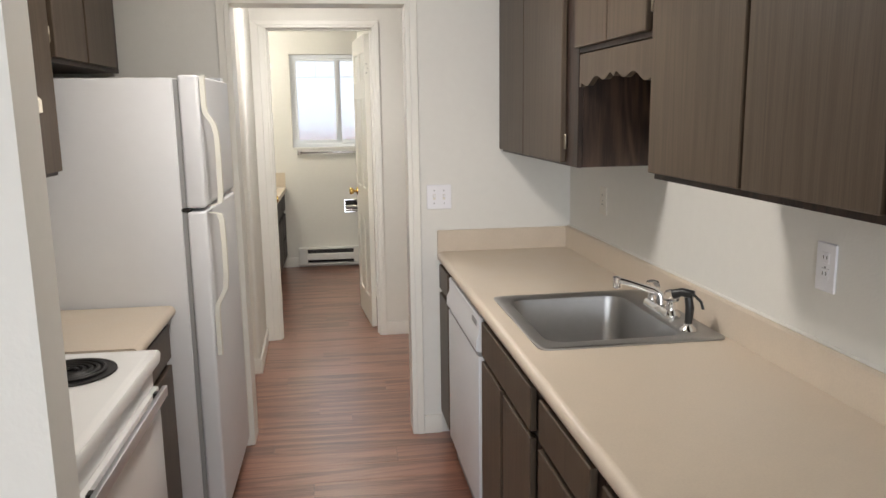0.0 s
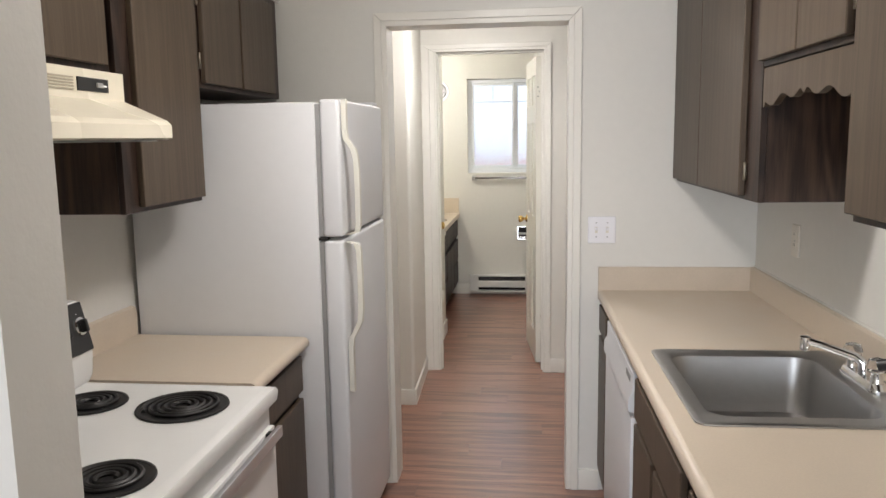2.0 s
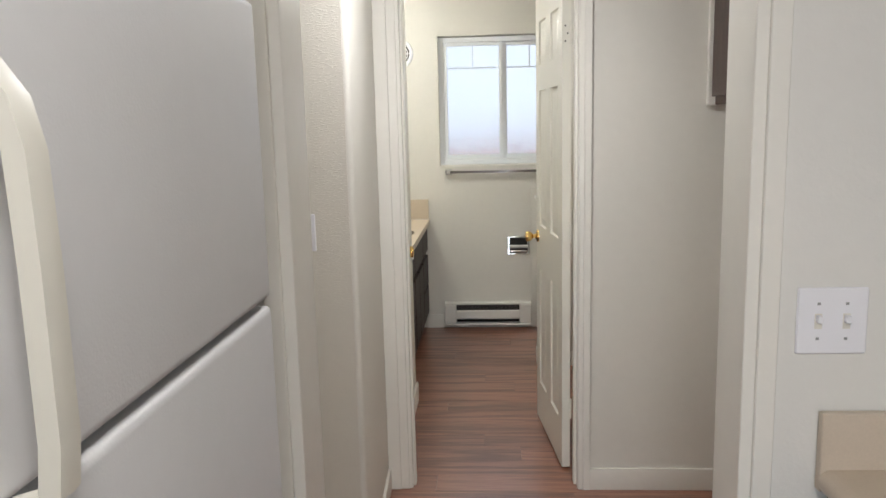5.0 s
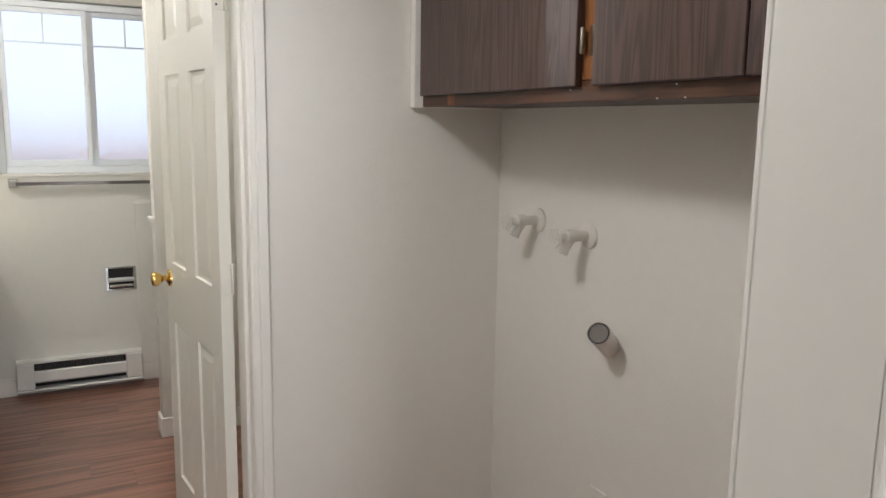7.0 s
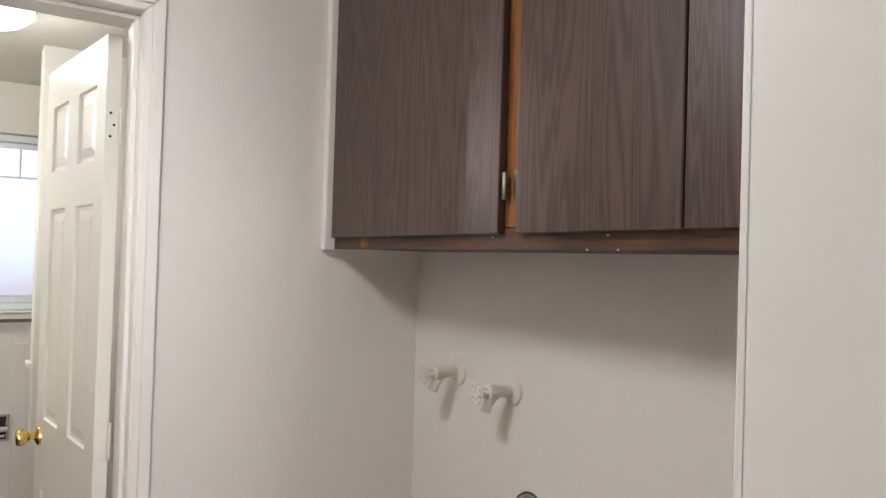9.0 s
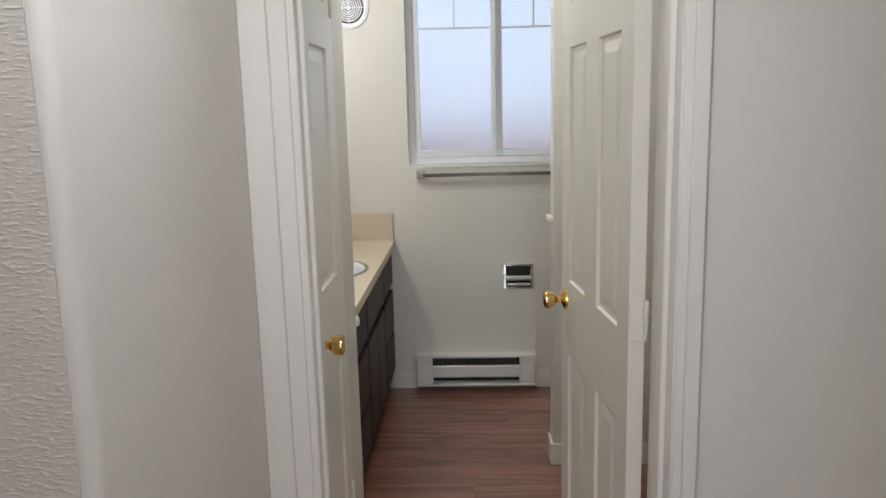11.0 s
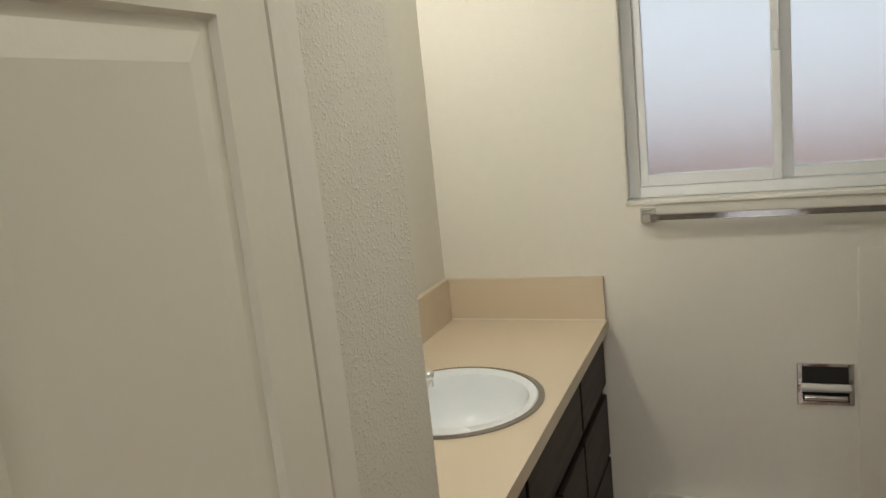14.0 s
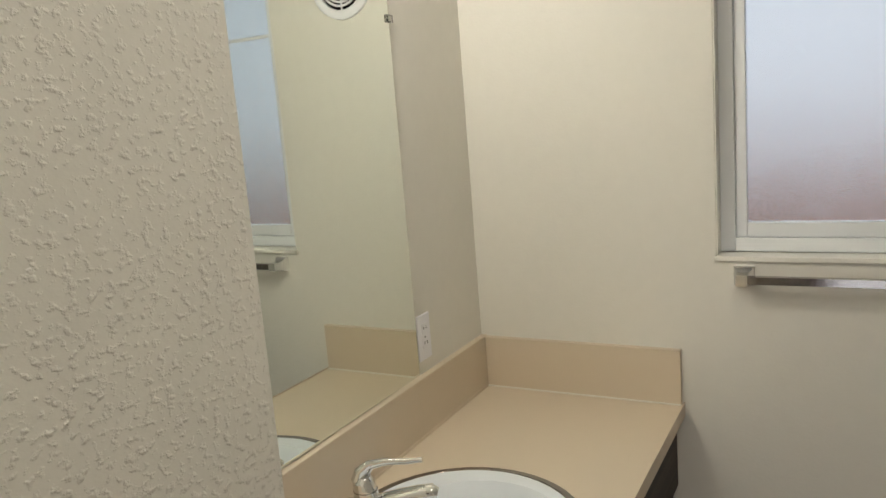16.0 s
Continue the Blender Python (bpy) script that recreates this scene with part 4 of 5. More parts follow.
def washer_valve(y, z):
    ob = thing("washer_valve", "cream-painted washer supply valve with a wheel handle", "valve", (1.10, y, z), "washer valves")
    part("escutcheon", lathe([(0.036, 0.0), (0.034, -0.006), (0.020, -0.012), (0.014, -0.012)], (1.0995, y, z), "x", 20), M_VALVE, ob)
    part("body", tube([(1.09, y, z), (1.05, y, z), (1.045, y, z), (1.02, y, z), (1.018, y, z), (0.995, y, z)], [0.014, 0.014, 0.019, 0.019, 0.012, 0.010], 12), M_VALVE, ob)
    part("outlet", tube([(1.035, y, z - 0.012), (1.022, y, z - 0.03), (1.014, y, z - 0.045)], [0.012, 0.012, 0.014], 12), M_VALVE, ob)
    w = part("wheel_handle", lathe([(0.0, 0.0), (0.009, -0.004), (0.0, -0.01)], (0.995, y, z), "x", 10), M_VALVE, ob)
    bm = bmesh.new()
    for k in range(7):
        a = 2 * math.pi * k / 7
        c = Vector((0.988, y + 0.017 * math.cos(a), z + 0.017 * math.sin(a)))
        pts = [c + 0.0085 * Vector((0, math.cos(b), math.sin(b))) for b in (2 * math.pi * j / 8 for j in range(9))]
        tube(pts, 0.0028, 5, bm)
    part("wheel_rim", bm, M_VALVE, w)


washer_valve(6.035, 1.240)
washer_valve(5.800, 1.226)
pipe = thing("drain_pipe", "cream plastic standpipe sticking out of the wall", "pipe", (1.10, 5.74, 0.93))
p0, p1 = Vector((1.105, 5.700, 0.945)), Vector((1.015, 5.640, 1.008))
part("pipe", tube([p0, p1], 0.028, 20, caps=False), M_PVC, pipe)
# Solid capped plug; its darker colour paints the shade inside the pipe.
part("bore_shade", tube([p1, p0], 0.0235, 20), M_PIPE_IN, pipe)
part("lip", tube([p1 - (p1 - p0).normalized() * 0.001, p1 + (p1 - p0).normalized() * 0.001], 0.028, 20, caps=False), M_PVC, pipe)

# ---- doors ----


def panel_door(name, label, width, height, rows, columns, m, knob_at, hinges_at, knob_z, stile=0.085, mid=0.07, hinge_zs=(0.28, 1.05, 1.86)):
    """A moulded panel door lying along +y from its hinge edge, its seen face at x = 0 looking to -x, 35 mm thick."""
    T = 0.035
    ob = thing(name, label, "door", (0, 0, 0))
    z0 = 0.012
    part_w = (width - 2 * stile - (columns - 1) * mid) / columns
    frame_bm = bmesh.new()
    cells = []
    ys = [stile + k * (part_w + mid) for k in range(columns)]
    xs_edges = [0.0] + [e for y in ys for e in (y, y + part_w)] + [width]
    zs_edges = [z0] + [e for r in rows for e in r] + [height]
    for i in range(len(xs_edges) - 1):
        for j in range(len(zs_edges) - 1):
            a, b, c, d = xs_edges[i], xs_edges[i + 1], zs_edges[j], zs_edges[j + 1]
            if i % 2 == 1 and j % 2 == 1:
                cells.append((a, b, c, d))
                continue
            for x, flip in ((0.0, False), (T, True)):
                q = [frame_bm.verts.new((x, *p)) for p in ((a, c), (a, d), (b, d), (b, c))]
                frame_bm.faces.new(q[::-1] if flip else q)
    # Moulded recess and raised field, on both faces.
    for a, b, c, d in cells:
        for x, s in ((0.0, 1), (T, -1)):
            prev = None
            for inset, depth in ((0, 0), (0.004, 0.0075), (0.014, 0.0085), (0.040, 0.003), (0.042, 0.003)):
                ring = [frame_bm.verts.new((x + s * depth, *p)) for p in ((a + inset, c + inset), (a + inset, d - inset), (b - inset, d - inset), (b - inset, c + inset))]
                if prev:
                    for k in range(4):
                        frame_bm.faces.new((prev[k], prev[(k + 1) % 4], ring[(k + 1) % 4], ring[k]))
                prev = ring
            frame_bm.faces.new(prev)
    for a, b in (((0, z0), (width, z0)), ((width, z0), (width, height)), ((width, height), (0, height)), ((0, height), (0, z0))):
        q = [frame_bm.verts.new(p) for p in ((0, *a), (0, *b), (T, *b), (T, *a))]
        frame_bm.faces.new(q)
    bmesh.ops.remove_doubles(frame_bm, verts=frame_bm.verts, dist=1e-5)
    bmesh.ops.recalc_face_normals(frame_bm, faces=frame_bm.faces)
    leaf = part("leaf", frame_bm, M_DOOR, ob)
    for s, x in ((-1, 0.0), (1, T)):
        rose = part("knob_rose", lathe([(0.0, 0.0), (0.031, 0.0), (0.030, s * 0.006), (0.016, s * 0.012), (0.012, s * 0.014)], (x, knob_at, knob_z), "x", 20), M_BRASS, leaf)
        part("knob", lathe([(0.010, s * 0.013), (0.010, s * 0.026), (0.017, s * 0.032), (0.0235, s * 0.040), (0.026, s * 0.053), (0.024, s * 0.062), (0.016, s * 0.065), (0.0, s * 0.0655)], (x, knob_at, knob_z), "x", 20), M_BRASS, leaf, "polished brass knob")
    for z in hinge_zs:
        if hinges_at[0] < 0:
            part("hinge_knuckle", lathe([(0.004, -0.045), (0.0055, -0.043), (0.0055, 0.043), (0.004, 0.045)], (-0.003, hinges_at[1], z), "z", 8), M_DOOR, ob)
            continue
        plate_ob = part("hinge_leaf", box(0.003, 0.031, -0.0022, -0.0002, z - 0.045, z + 0.045, 0.0008, 1), M_DOOR, ob, "painted-over hinge leaf")
        part("knuckle", lathe([(0.004, -0.045), (0.0055, -0.043), (0.0055, 0.043), (0.004, 0.045)], (0.036, -0.004, z), "z", 8), M_DOOR, plate_ob)
        for x, dz in ((0.012, -0.030), (0.021, 0.0), (0.012, 0.030)) if z == hinge_zs[-1] else ():
            part("screw", lathe([(0.0, -0.0008), (0.0036, -0.0006), (0.0036, 0.0)], (x, -0.0022, z + dz), "y", 8), M_DARK, plate_ob)
    ob.matrix_basis = m
    return ob


ROWS = ((0.215, 0.80), (1.015, 1.66), (1.775, 1.975))
panel_door("bathroom_door", "white six-panel bathroom door standing open", 0.632, 2.092, ROWS, 2, pose(0.262, 6.442, 0, 0, 0, 6.2), 0.585, (1, -0.004), 0.955, 0.085, 0.115)
panel_door("closet_door", "narrow white panelled closet door, closed", 0.418, 2.045, ((0.20, 0.83), (1.062, 1.668), (1.785, 1.955)), 1, Matrix.Translation((CW + 0.013, 6.989, 0)) @ Matrix.Rotation(math.pi, 4, "Z"), 0.368, (-1, -0.003), 0.95, 0.072, hinge_zs=(0.36, 1.80))
solo("trim", boxes((CW - 0.055, CW + 0.0145, CY0 - 0.0115, CY0 - 0.0025, 0, 2.055), (CW - 0.055, CW + 0.004, CY1 + 0.001, CY1 + 0.0115, 0, 2.055), (CW - 0.055, CW + 0.004, CY0 - 0.001, CY1 + 0.001, 2.049, 2.0595)), M_TRIM, "cream painted closet door jamb", "trim", S)
solo("trim", box(CW + 0.0005, CW + 0.006, CY1 + 0.012, CY1 + 0.066, 0, 2.10, 0.002, 1), M_TRIM, "smooth painted jamb strip beside the closet door", "trim", S)
strike = thing("door_strike", "small metal strike on the bathroom door jamb", "strike", (0.308, 6.335, 0.99))
part("plate", box(0.3065, 0.3088, 6.36, 6.384, 0.96, 1.02, 0.0006, 1), M_NICKEL, strike)

# ---- bathroom ----
VX = -0.486
vanity = thing("vanity_cabinet", "dark-stained bathroom vanity with drawers", "cabinet", (-0.78, 8.08, 0))
part("body", box(-1.057, -0.540, CEND + 0.002, 8.842, 0.10, 0.66), M_SIDE, vanity)
# Frame coloured near-black, so the gaps between fronts look shaded.
part("face_frame", box(-0.539, -0.521, CEND + 0.002, 8.842, 0.10, 0.784, 0.001, 1), M_DARK, vanity)
# Near-black colour gives the shade under the vanity.
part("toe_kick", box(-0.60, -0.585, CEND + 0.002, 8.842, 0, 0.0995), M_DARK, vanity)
for y0, y1 in ((CEND + 0.02, 7.83), (7.85, 8.42), (8.44, 8.825)):
    slab_front("drawer_front", -0.5205, -0.503, y0, y1, 0.600, 0.757, vanity, M_VAN)
for y0, y1 in ((CEND + 0.02, 7.83), (8.44, 8.825)):
    slab_front("drawer_front", -0.5205, -0.503, y0, y1, 0.35, 0.562, vanity, M_VAN)
    slab_front("drawer_front", -0.5205, -0.503, y0, y1, 0.13, 0.335, vanity, M_VAN)
slab_front("door", -0.5205, -0.503, 7.85, 8.128, 0.13, 0.562, vanity, M_VAN)
slab_front("door", -0.5205, -0.503, 8.142, 8.42, 0.13, 0.562, vanity, M_VAN)
vt = thing("bathroom_counter", "tan laminate vanity top with a square splash", "countertop", (-0.78, 8.08, 0.79))
BCX, BCY, BR = -0.770, 8.104, 0.229
vb = bmesh.new()
ring_slab(vb, -1.058, VX, 7.80, 8.50, 0.785, 0.823, BCX, BCY, lambda a: 0.208)
add_box(vb, -1.058, VX, CEND + 0.002, 7.80, 0.785, 0.823)
add_box(vb, -1.058, VX, 8.50, 8.843, 0.785, 0.823)
part("top", vb, M_VLAM, vt)
part("edge_band", box(VX + 0.0003, VX + 0.0022, CEND + 0.002, 8.843, 0.7905, 0.8275), M_VLAM, vt)
part("side_splash", box(-1.0585, -1.041, CEND + 0.002, 8.8435, 0.8232, 0.972, 0.0012, 1), M_VLAM, vt)
part("end_splash", box(-1.0405, VX - 0.004, 8.827, 8.8435, 0.8232, 0.970, 0.0012, 1), M_VLAM, vt)
# Pale colour stands in for the light caught by a metal bead.
part("joint_bead", box(-1.0405, VX - 0.004, 8.8240, 8.8268, 0.8232, 0.8272), M_PLATEP, vt, "metal bead along the joint, its glint painted pale")
part("caulk_bead", box(-1.0408, -1.0385, CEND + 0.002, 8.823, 0.8232, 0.8298), M_VLAM, vt)
part("splash_edge", boxes((-1.0595, -1.0405, CEND + 0.002, 8.8435, 0.9722, 0.9734), (-1.0403, VX - 0.004, 8.8265, 8.8438, 0.9702, 0.9714)), M_VLAM, vt)
basin = thing("bathroom_basin", "round white porcelain basin with a metal rim", "sink", (BCX, BCY, 0.828))
part("metal_rim", lathe([(BR + 0.014, 0.0), (BR + 0.0135, 0.003), (BR - 0.001, 0.0045), (BR - 0.003, 0.002)], (BCX, BCY, 0.8236), "z", 48, caps=False), M_DCHROME, basin, "flat stainless rim")


def ring_of(r, off):
    return [(BCX + 0.022 * off + r * math.cos(q), BCY + 0.010 * off + r * math.sin(q)) for q in (2 * math.pi * k / 48 for k in range(48))]


bowl = [(BR - 0.0035, 0, 0.8266), (BR - 0.007, 0, 0.8296), (BR - 0.016, 0, 0.8285), (BR - 0.026, 0.2, 0.8265), (0.183, 0.8, 0.8235), (0.174, 1, 0.812), (0.163, 1, 0.785), (0.138, 1, 0.738), (0.095, 1, 0.705), (0.045, 1, 0.690), (0.022, 1, 0.6865)]
part("bowl", loft([(ring_of(q, off), z) for q, off, z in bowl]), M_PORC, basin)
part("drain", lathe([(0.0, 0.002), (0.018, 0.003), (0.024, 0.0)], (BCX + 0.022, BCY + 0.010, 0.688), "z", 16), M_CHROME, basin)
# No real hole: a flat disc in the dark colour of its shade.
part("overflow_hole", lathe([(0.0, 0.0), (0.006, 0.0)], (BCX - 0.143, BCY, 0.795), "z", 12, turn=Matrix.Rotation(radians(60), 4, "Y")), M_DARK, basin)
TX, TY = -0.942, 8.032
tap = thing("basin_faucet", "chrome single-lever basin faucet", "faucet", (TX, TY, 0.826), "", Matrix.Translation((TX, TY, 0)) @ Matrix.Rotation(radians(20), 4, "Z") @ Matrix.Translation((-TX, -TY, 0)))
part("base", loft([(rounded(TX, TY, 0.030, 0.062, 0.0295), 0.822), (rounded(TX, TY, 0.030, 0.062, 0.0295), 0.838), (rounded(TX + 0.002, TY, 0.029, 0.052, 0.0285), 0.850), (rounded(TX + 0.004, TY, 0.027, 0.036, 0.0265), 0.864), (rounded(TX + 0.005, TY, 0.025, 0.027, 0.0245), 0.880), (rounded(TX + 0.004, TY, 0.023, 0.024, 0.0225), 0.906), (rounded(TX + 0.002, TY, 0.022, 0.023, 0.0215), 0.924), (rounded(TX + 0.002, TY, 0.014, 0.015, 0.0135), 0.934)]), M_CHROME, tap)
part("collar", lathe([(0.0232, -0.002), (0.0246, -0.001), (0.0246, 0.001), (0.0232, 0.002)], (TX + 0.004, TY, 0.906), "z", 20, caps=False), M_DCHROME, tap)
part("spout", tube([(TX + 0.006, TY, 0.858), (TX + 0.030, TY, 0.872), (TX + 0.070, TY, 0.886), (TX + 0.110, TY, 0.896), (TX + 0.136, TY, 0.899), (TX + 0.146, TY, 0.896)], [0.027, 0.0235, 0.0190, 0.0170, 0.0165, 0.011], 16, squash=0.9), M_CHROME, tap)
part("aerator", lathe([(0.0115, 0.0), (0.0125, -0.016), (0.0095, -0.019)], (TX + 0.132, TY, 0.886), "z", 14), M_CHROME, tap)
part("lever", tube([(TX - 0.004, TY, 0.926), (TX + 0.002, TY, 0.944), (TX + 0.018, TY, 0.957), (TX + 0.050, TY, 0.963), (TX + 0.090, TY, 0.963), (TX + 0.122, TY, 0.966)], [0.021, 0.0190, 0.0145, 0.0110, 0.0095, 0.0080], 14, squash=0.6), M_CHROME, tap)
part("lift_rod", tube([(TX - 0.030, TY, 0.838), (TX - 0.030, TY, 0.878), (TX - 0.030, TY, 0.886)], [0.0028, 0.0028, 0.0065], 8), M_CHROME, tap)
vl = thing("vanity_light", "short strip light on the wall above the mirror, lit", "wall light", (-1.05, 8.02, 2.08))
part("back_plate", box(-1.0595, -1.045, 7.77, 8.27, 2.08, 2.20, 0.004), M_CHROME, vl)
for yy in (7.86, 8.02, 8.18):
    bulb = part("globe", lathe([(0.014, 0.0), (0.016, 0.014), (0.038, 0.036), (0.044, 0.062), (0.032, 0.092), (0.0, 0.104)], (-1.0448, yy, 2.14), "x", 20), M_LAMP, vl, "lit opal globe")
    bulb.visible_shadow = False
solo("trim", box(0.239, 0.2568, 7.914, 8.036, 1.045, 1.064, 0.004), M_TRIM, "white cap on the edge of the tub surround", "trim", S)
solo("corner_bumper", lathe([(0.0, 0.014), (0.010, 0.013), (0.014, 0.004), (0.014, -0.014), (0.010, -0.020), (0.0, -0.021)], (VX + 0.015, 7.352, 0.806), "z", 14), M_TRIM, "small white rounded bumper on the vanity corner", "bumper")

mirror = thing("wall_mirror", "large frameless mirror above the vanity splash", "mirror", (-1.068, 7.9, 0.976))
part("glass", box(-1.0595, -1.0545, CEND + 0.01, 8.469, 0.9765, 2.0, 0.001, 1), M_MIRROR, mirror)
part("clip", box(-1.059, -1.049, 8.455, 8.479, 1.832, 1.850, 0.002, 1), M_ACRYL, mirror)

win = thing("window_1", "white vinyl sliding window with obscure glass", "window", (0.04, 8.9, 1.215))
tagged(win, kind=S)
WX0, WX1, WZ0, WZ1 = -0.396, 0.486, 1.219, 2.126
part("liner", boxes((WX0 - 0.003, WX0, 8.8455, 8.975, WZ0, WZ1), (WX1, WX1 + 0.003, 8.8455, 8.975, WZ0, WZ1)), M_TRIM, win)
part("window_frame", boxes((WX0, WX0 + 0.035, 8.895, 8.965, WZ0, WZ1), (WX1 - 0.035, WX1, 8.895, 8.965, WZ0, WZ1), (WX0 + 0.035, WX1 - 0.035, 8.895, 8.965, WZ0, WZ0 + 0.035), (WX0 + 0.035, WX1 - 0.035, 8.895, 8.965, WZ1 - 0.035, WZ1), r=0.002), M_VINYL, win)
for x0, x1, yy, st in ((WX0 + 0.0355, 0.064, 8.905, 0.026), (0.050, WX1 - 0.0355, 8.932, 0.046)):
    sash = part("sash", boxes((x0, x0 + st, yy, yy + 0.025, WZ0 + 0.036, WZ1 - 0.036), (x1 - 0.026, x1, yy, yy + 0.025, WZ0 + 0.036, WZ1 - 0.036), (x0 + st, x1 - 0.026, yy, yy + 0.025, WZ0 + 0.036, WZ0 + 0.072), (x0 + st, x1 - 0.026, yy, yy + 0.025, WZ1 - 0.062, WZ1 - 0.036), r=0.0015), M_VINYL, win)
    pane = part("pane", box(x0 + 0.022, x1 - 0.022, yy + 0.010, yy + 0.015, WZ0 + 0.066, WZ1 - 0.056), M_FROST, sash, "obscure textured glass")
    pane.visible_shadow = False
    xm = (x0 + st + x1 - 0.026) / 2
    part("muntin", box(x0 + st, x1 - 0.026, yy + 0.004, yy + 0.0095, 1.905, 1.916), M_VINYL, sash)
    part("muntin", box(xm - 0.0055, xm + 0.0055, yy + 0.004, yy + 0.0095, 1.9165, WZ1 - 0.062), M_VINYL, sash)
part("latch", box(0.044, 0.060, 8.896, 8.9045, 1.64, 1.70, 0.003, 1), M_VINYL, win)
part("window_sill", box(WX0 - 0.008, WX1 + 0.008, 8.836, 8.894, 1.205, 1.2185, 0.002, 1), M_TRIM, win)

bar = thing("towel_bar", "square chrome towel bar below the window", "towel bar", (0.04, 8.845, 1.17))
for x in (-0.335, 0.42):
    square = [(x - 0.024, 1.146), (x + 0.024, 1.146), (x + 0.024, 1.194), (x - 0.024, 1.194)]
    neck = [(x - 0.013, 1.156), (x + 0.013, 1.156), (x + 0.013, 1.182), (x - 0.013, 1.182)]
    bb = loft([(square, 0.0), (square, 0.006), (neck, 0.022), (neck, 0.060)])
    bb.transform(Matrix(((1, 0, 0, 0), (0, 0, -1, 8.845), (0, 1, 0, 0), (0, 0, 0, 1))))
    bmesh.ops.recalc_face_normals(bb, faces=bb.faces)
    part("bracket", bb, M_CHROME, bar)
# Rail colour darkened in place of the dark surroundings it would reflect.
part("rail", box(-0.325, 0.41, 8.789, 8.807, 1.160, 1.178), M_DCHROME, bar)

tp = thing("paper_holder", "recessed chrome toilet paper holder, empty", "paper holder", (0.168, 8.845, 0.55))
part("flange", boxes((0.088, 0.104, 8.838, 8.8445, 0.55, 0.686), (0.232, 0.248, 8.838, 8.8445, 0.55, 0.686), (0.104, 0.232, 8.838, 8.8445, 0.55, 0.562), (0.104, 0.232, 8.838, 8.8445, 0.674, 0.686), r=0.002), M_CHROME, tp)
# Flat dark sheet on the wall; its colour stands in for the recess's shade.
part("recess", boxes((0.104, 0.232, 8.8405, 8.8444, 0.562, 0.674)), M_DARK, tp)
part("lower_lip", tube([(0.108, 8.832, 0.578), (0.228, 8.832, 0.578)], 0.010, 10), M_CHROME, tp)
part("roller", tube([(0.098, 8.822, 0.613), (0.238, 8.822, 0.613)], 0.013, 14), M_PAPER, tp, "grey plastic roller")
for x in (0.096, 0.240):
    part("arm", box(x - 0.005, x + 0.005, 8.812, 8.838, 0.600, 0.626, 0.002, 1), M_CHROME, tp)
solo("access_panel", box(0.258, 1.098, 8.834, 8.8447, 0.10, 1.047, 0.002, 1), M_WALL, "painted access panel on the bathroom wall", "panel")

heat = thing("baseboard_heater", "cream electric baseboard heater", "heater", (-0.06, 8.845, 0))
hx0, hx1 = -0.384, 0.254
# Plate coloured near-black for the shade seen through the heater's slits.
part("back_plate", box(hx0 + 0.003, hx1 - 0.003, 8.832, 8.8445, 0.03, 0.198), M_DARK, heat)
part("top_cover", prism([(8.8445, 0.199), (8.790, 0.199), (8.783, 0.196), (8.783, 0.186), (8.8445, 0.192)], "x", hx0, hx1), M_HEAT, heat)
part("front_panel", prism([(8.785, 0.145), (8.778, 0.138), (8.778, 0.085), (8.787, 0.075), (8.790, 0.078), (8.790, 0.143)], "x", hx0 + 0.085, hx1 - 0.085), M_HEAT, heat)
for x0, x1 in ((hx0, hx0 + 0.085), (hx1 - 0.085, hx1)):
    part("end_cap", box(x0, x1, 8.780, 8.8315, 0.042, 0.185, 0.003, 1), M_HEAT, heat)
part("fin_pack", boxes(*[(hx0 + 0.09 + 0.0075 * k, hx0 + 0.0925 + 0.0075 * k, 8.796, 8.831, 0.085, 0.178) for k in range(61)]), M_FIN, heat, "", "")
part("bottom_lip", prism([(8.8315, 0.030), (8.778, 0.030), (8.774, 0.034), (8.778, 0.040), (8.8315, 0.044)], "x", hx0, hx1), M_HEAT, heat)

fan = thing("exhaust_fan", "round white wall exhaust fan grille", "fan", (-0.676, 8.845, 1.91))
fc = (-0.676, 8.8445, 2.018)
part("flange", lathe([(0.105, 0.0), (0.104, -0.008), (0.090, -0.014), (0.078, -0.010), (0.078, 0.0)], fc, "y", 36, caps=False), M_PLATE, fan)
# Dark disc painted as the shade behind the grille; no duct is cut.
part("shade_backing", lathe([(0.0, -0.002), (0.078, -0.002)], fc, "y", 24), M_DARK, fan)
for r in (0.066, 0.055, 0.044, 0.033, 0.022):
    part("grille_ring", lathe([(r + 0.003, -0.006), (r + 0.003, -0.012), (r - 0.003, -0.012), (r - 0.003, -0.006), (r + 0.003, -0.006)], fc, "y", 28, caps=False), M_PLATE, fan)
part("hub", lathe([(0.013, -0.004), (0.013, -0.014), (0.0, -0.015)], fc, "y", 16), M_PLATE, fan)
for a in (0, 90, 180, 270):
    s = box(0.010, 0.08, -0.0115, -0.0065, -0.002, 0.002)
    s.transform(Matrix.Translation(fc) @ Matrix.Rotation(radians(a), 4, "Y"))
    part("spoke", s, M_PLATE, fan)

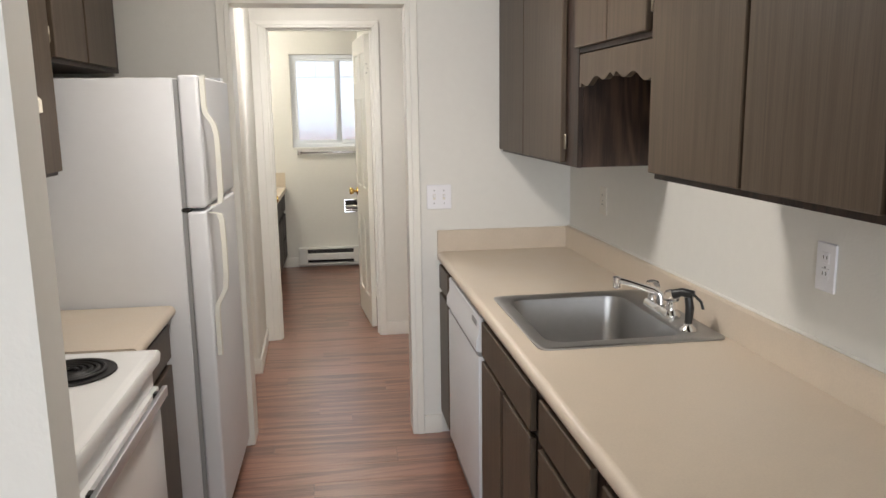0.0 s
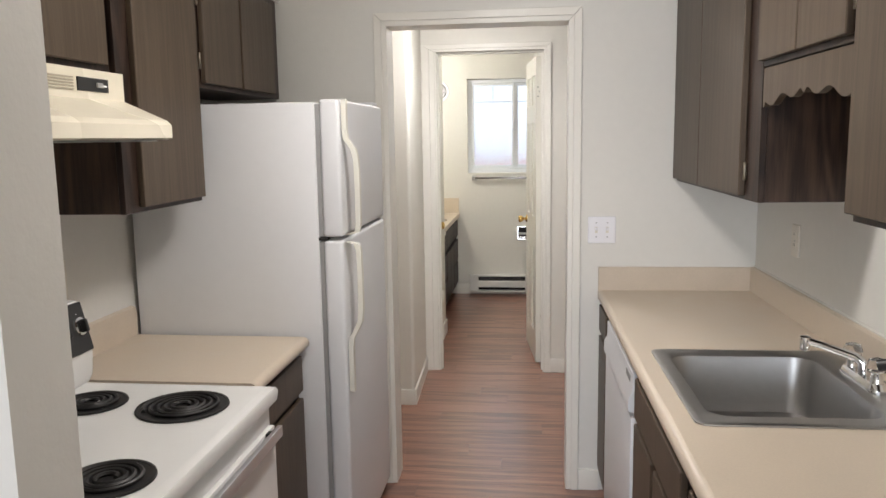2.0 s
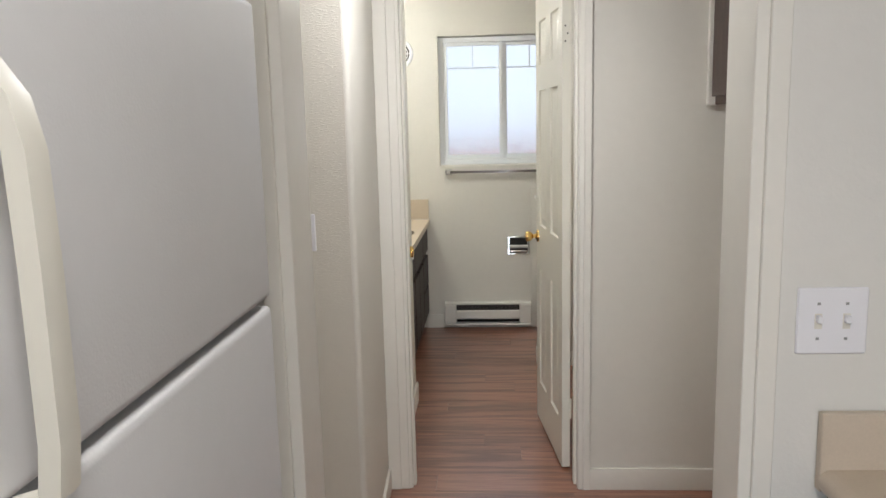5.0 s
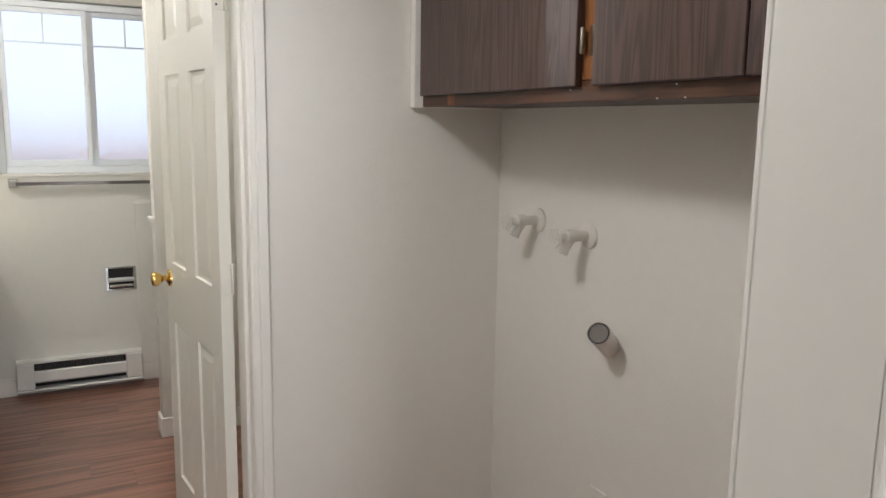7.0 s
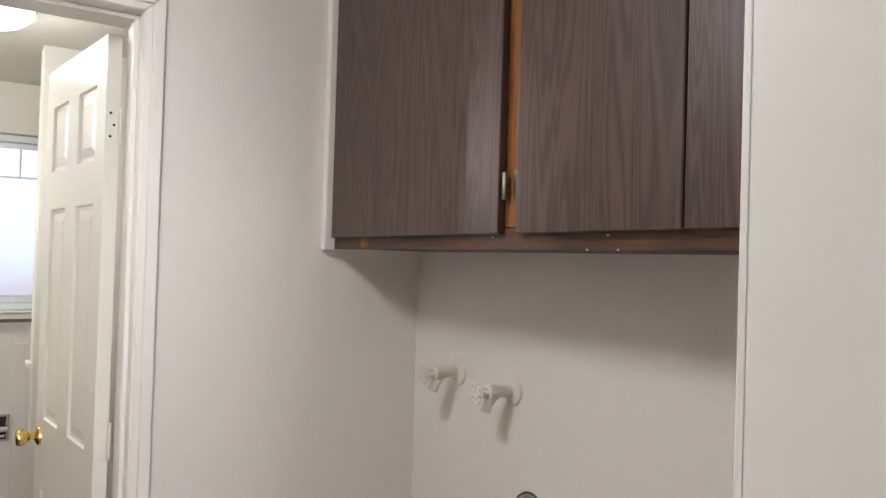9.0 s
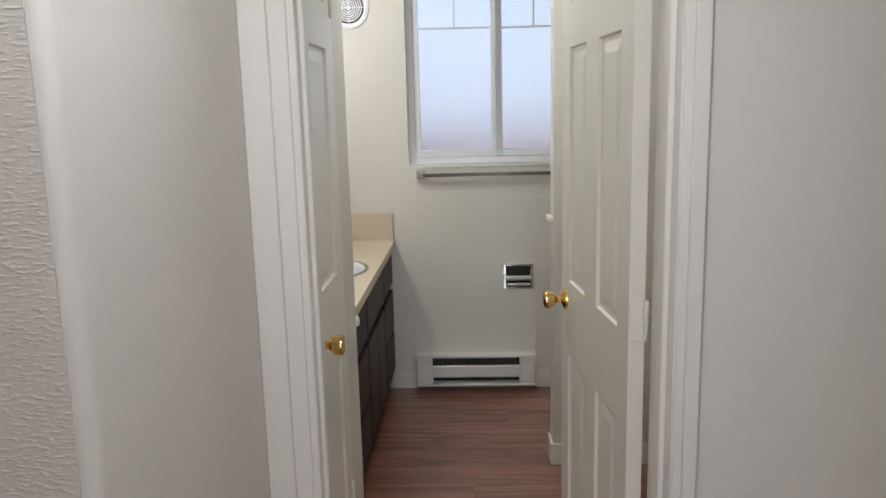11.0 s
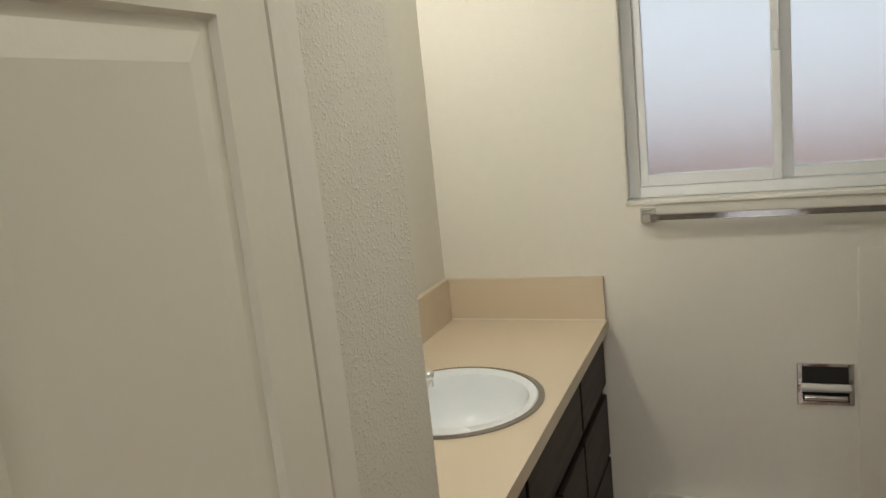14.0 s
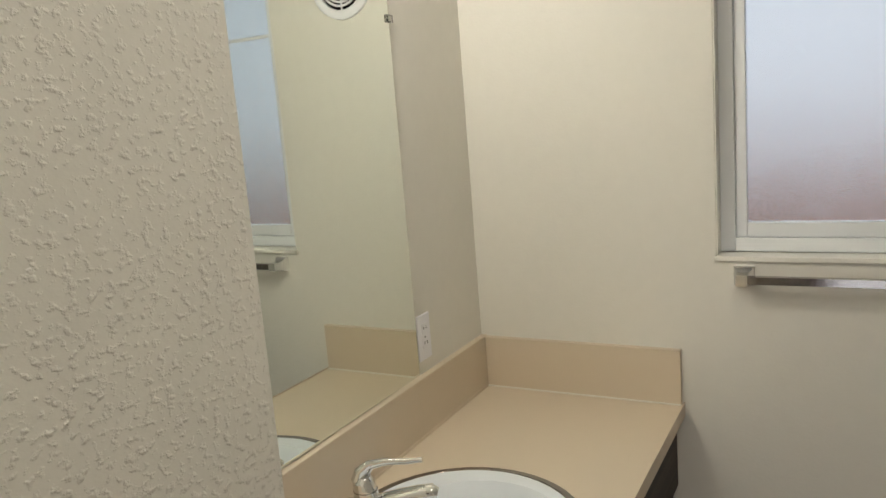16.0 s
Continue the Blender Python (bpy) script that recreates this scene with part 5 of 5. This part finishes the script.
# ---- outside ----
M_SKY = emit("pale_sky_backdrop", (0.76, 0.86, 1.0), 0.76)
solo("backdrop", box(-9, 9, 14.0, 14.05, -0.3, 9), M_SKY, "plain pale sky beyond the garden", "backdrop", S)
fence = thing("garden_fence", "reddish cedar board fence outside the bathroom", "fence", (0, 10.9, -0.3))
for k in range(26):
    part("board", box(-2.9 + 0.23 * k, -2.685 + 0.23 * k, 10.9, 10.925, -0.3, 1.24, 0.003, 1), M_FENCE, fence)
win2 = thing("window_2", "wide dining room window frame", "window", (-0.4, -2.44, 0.8))
tagged(win2, kind=S)
part("window_frame", boxes((-1.5, -1.45, -2.47, -2.41, 0.8, 2.1), (0.65, 0.7, -2.47, -2.41, 0.8, 2.1), (-1.45, 0.65, -2.47, -2.41, 0.8, 0.85), (-1.45, 0.65, -2.47, -2.41, 2.05, 2.1), (-0.43, -0.37, -2.47, -2.41, 0.85, 2.05)), M_VINYL, win2)

# ---- floor planks ----
rng = random.Random(7)
W, L = 0.152, 1.22
plank_mesh = {}


def plank(x0, x1, y0, y1):
    key = (round(x1 - x0, 3), round(y1 - y0, 3))
    if key not in plank_mesh:
        bm = bmesh.new()
        a, b = key[0] - 0.0004, key[1] - 0.0004
        add_box(bm, 0.0004, a, 0.0004, b, -0.006, 0.0)
        for v in bm.verts:
            if v.co.z > -0.003:
                v.co.x += 0.0003 if v.co.x < a / 2 else -0.0003
                v.co.y += 0.0003 if v.co.y < b / 2 else -0.0003
        me = bpy.data.meshes.new("plank")
        bm.to_mesh(me)
        bm.free()
        me.materials.append(M_PLANK)
        plank_mesh[key] = me
    ob = new("plank", plank_mesh[key])
    ob.parent = floor_ob
    ob.location = Vector((x0, y0, 0)) - BASE[floor_ob]


y = 0.3 - 17 * W
row = -17
offsets = (0.0, 0.45, 0.85, 0.2, 0.65, 1.05)
while y < 8.85:
    y1 = min(y + W, 8.846)
    # Each course ends in the wall on either side of the room it crosses.
    if y < 1.95:
        left, right = -3.22, 1.28
    elif 4.55 < y < 5.56:
        left, right = -1.82, 1.15
    else:
        left, right = -1.15, 1.24
    x = -3.74 - offsets[row % 6]
    while x < right:
        if x + L > left + 0.02:
            plank(max(x, left), min(x + L, right), y, y1)
        x += L
    y += W
    row += 1
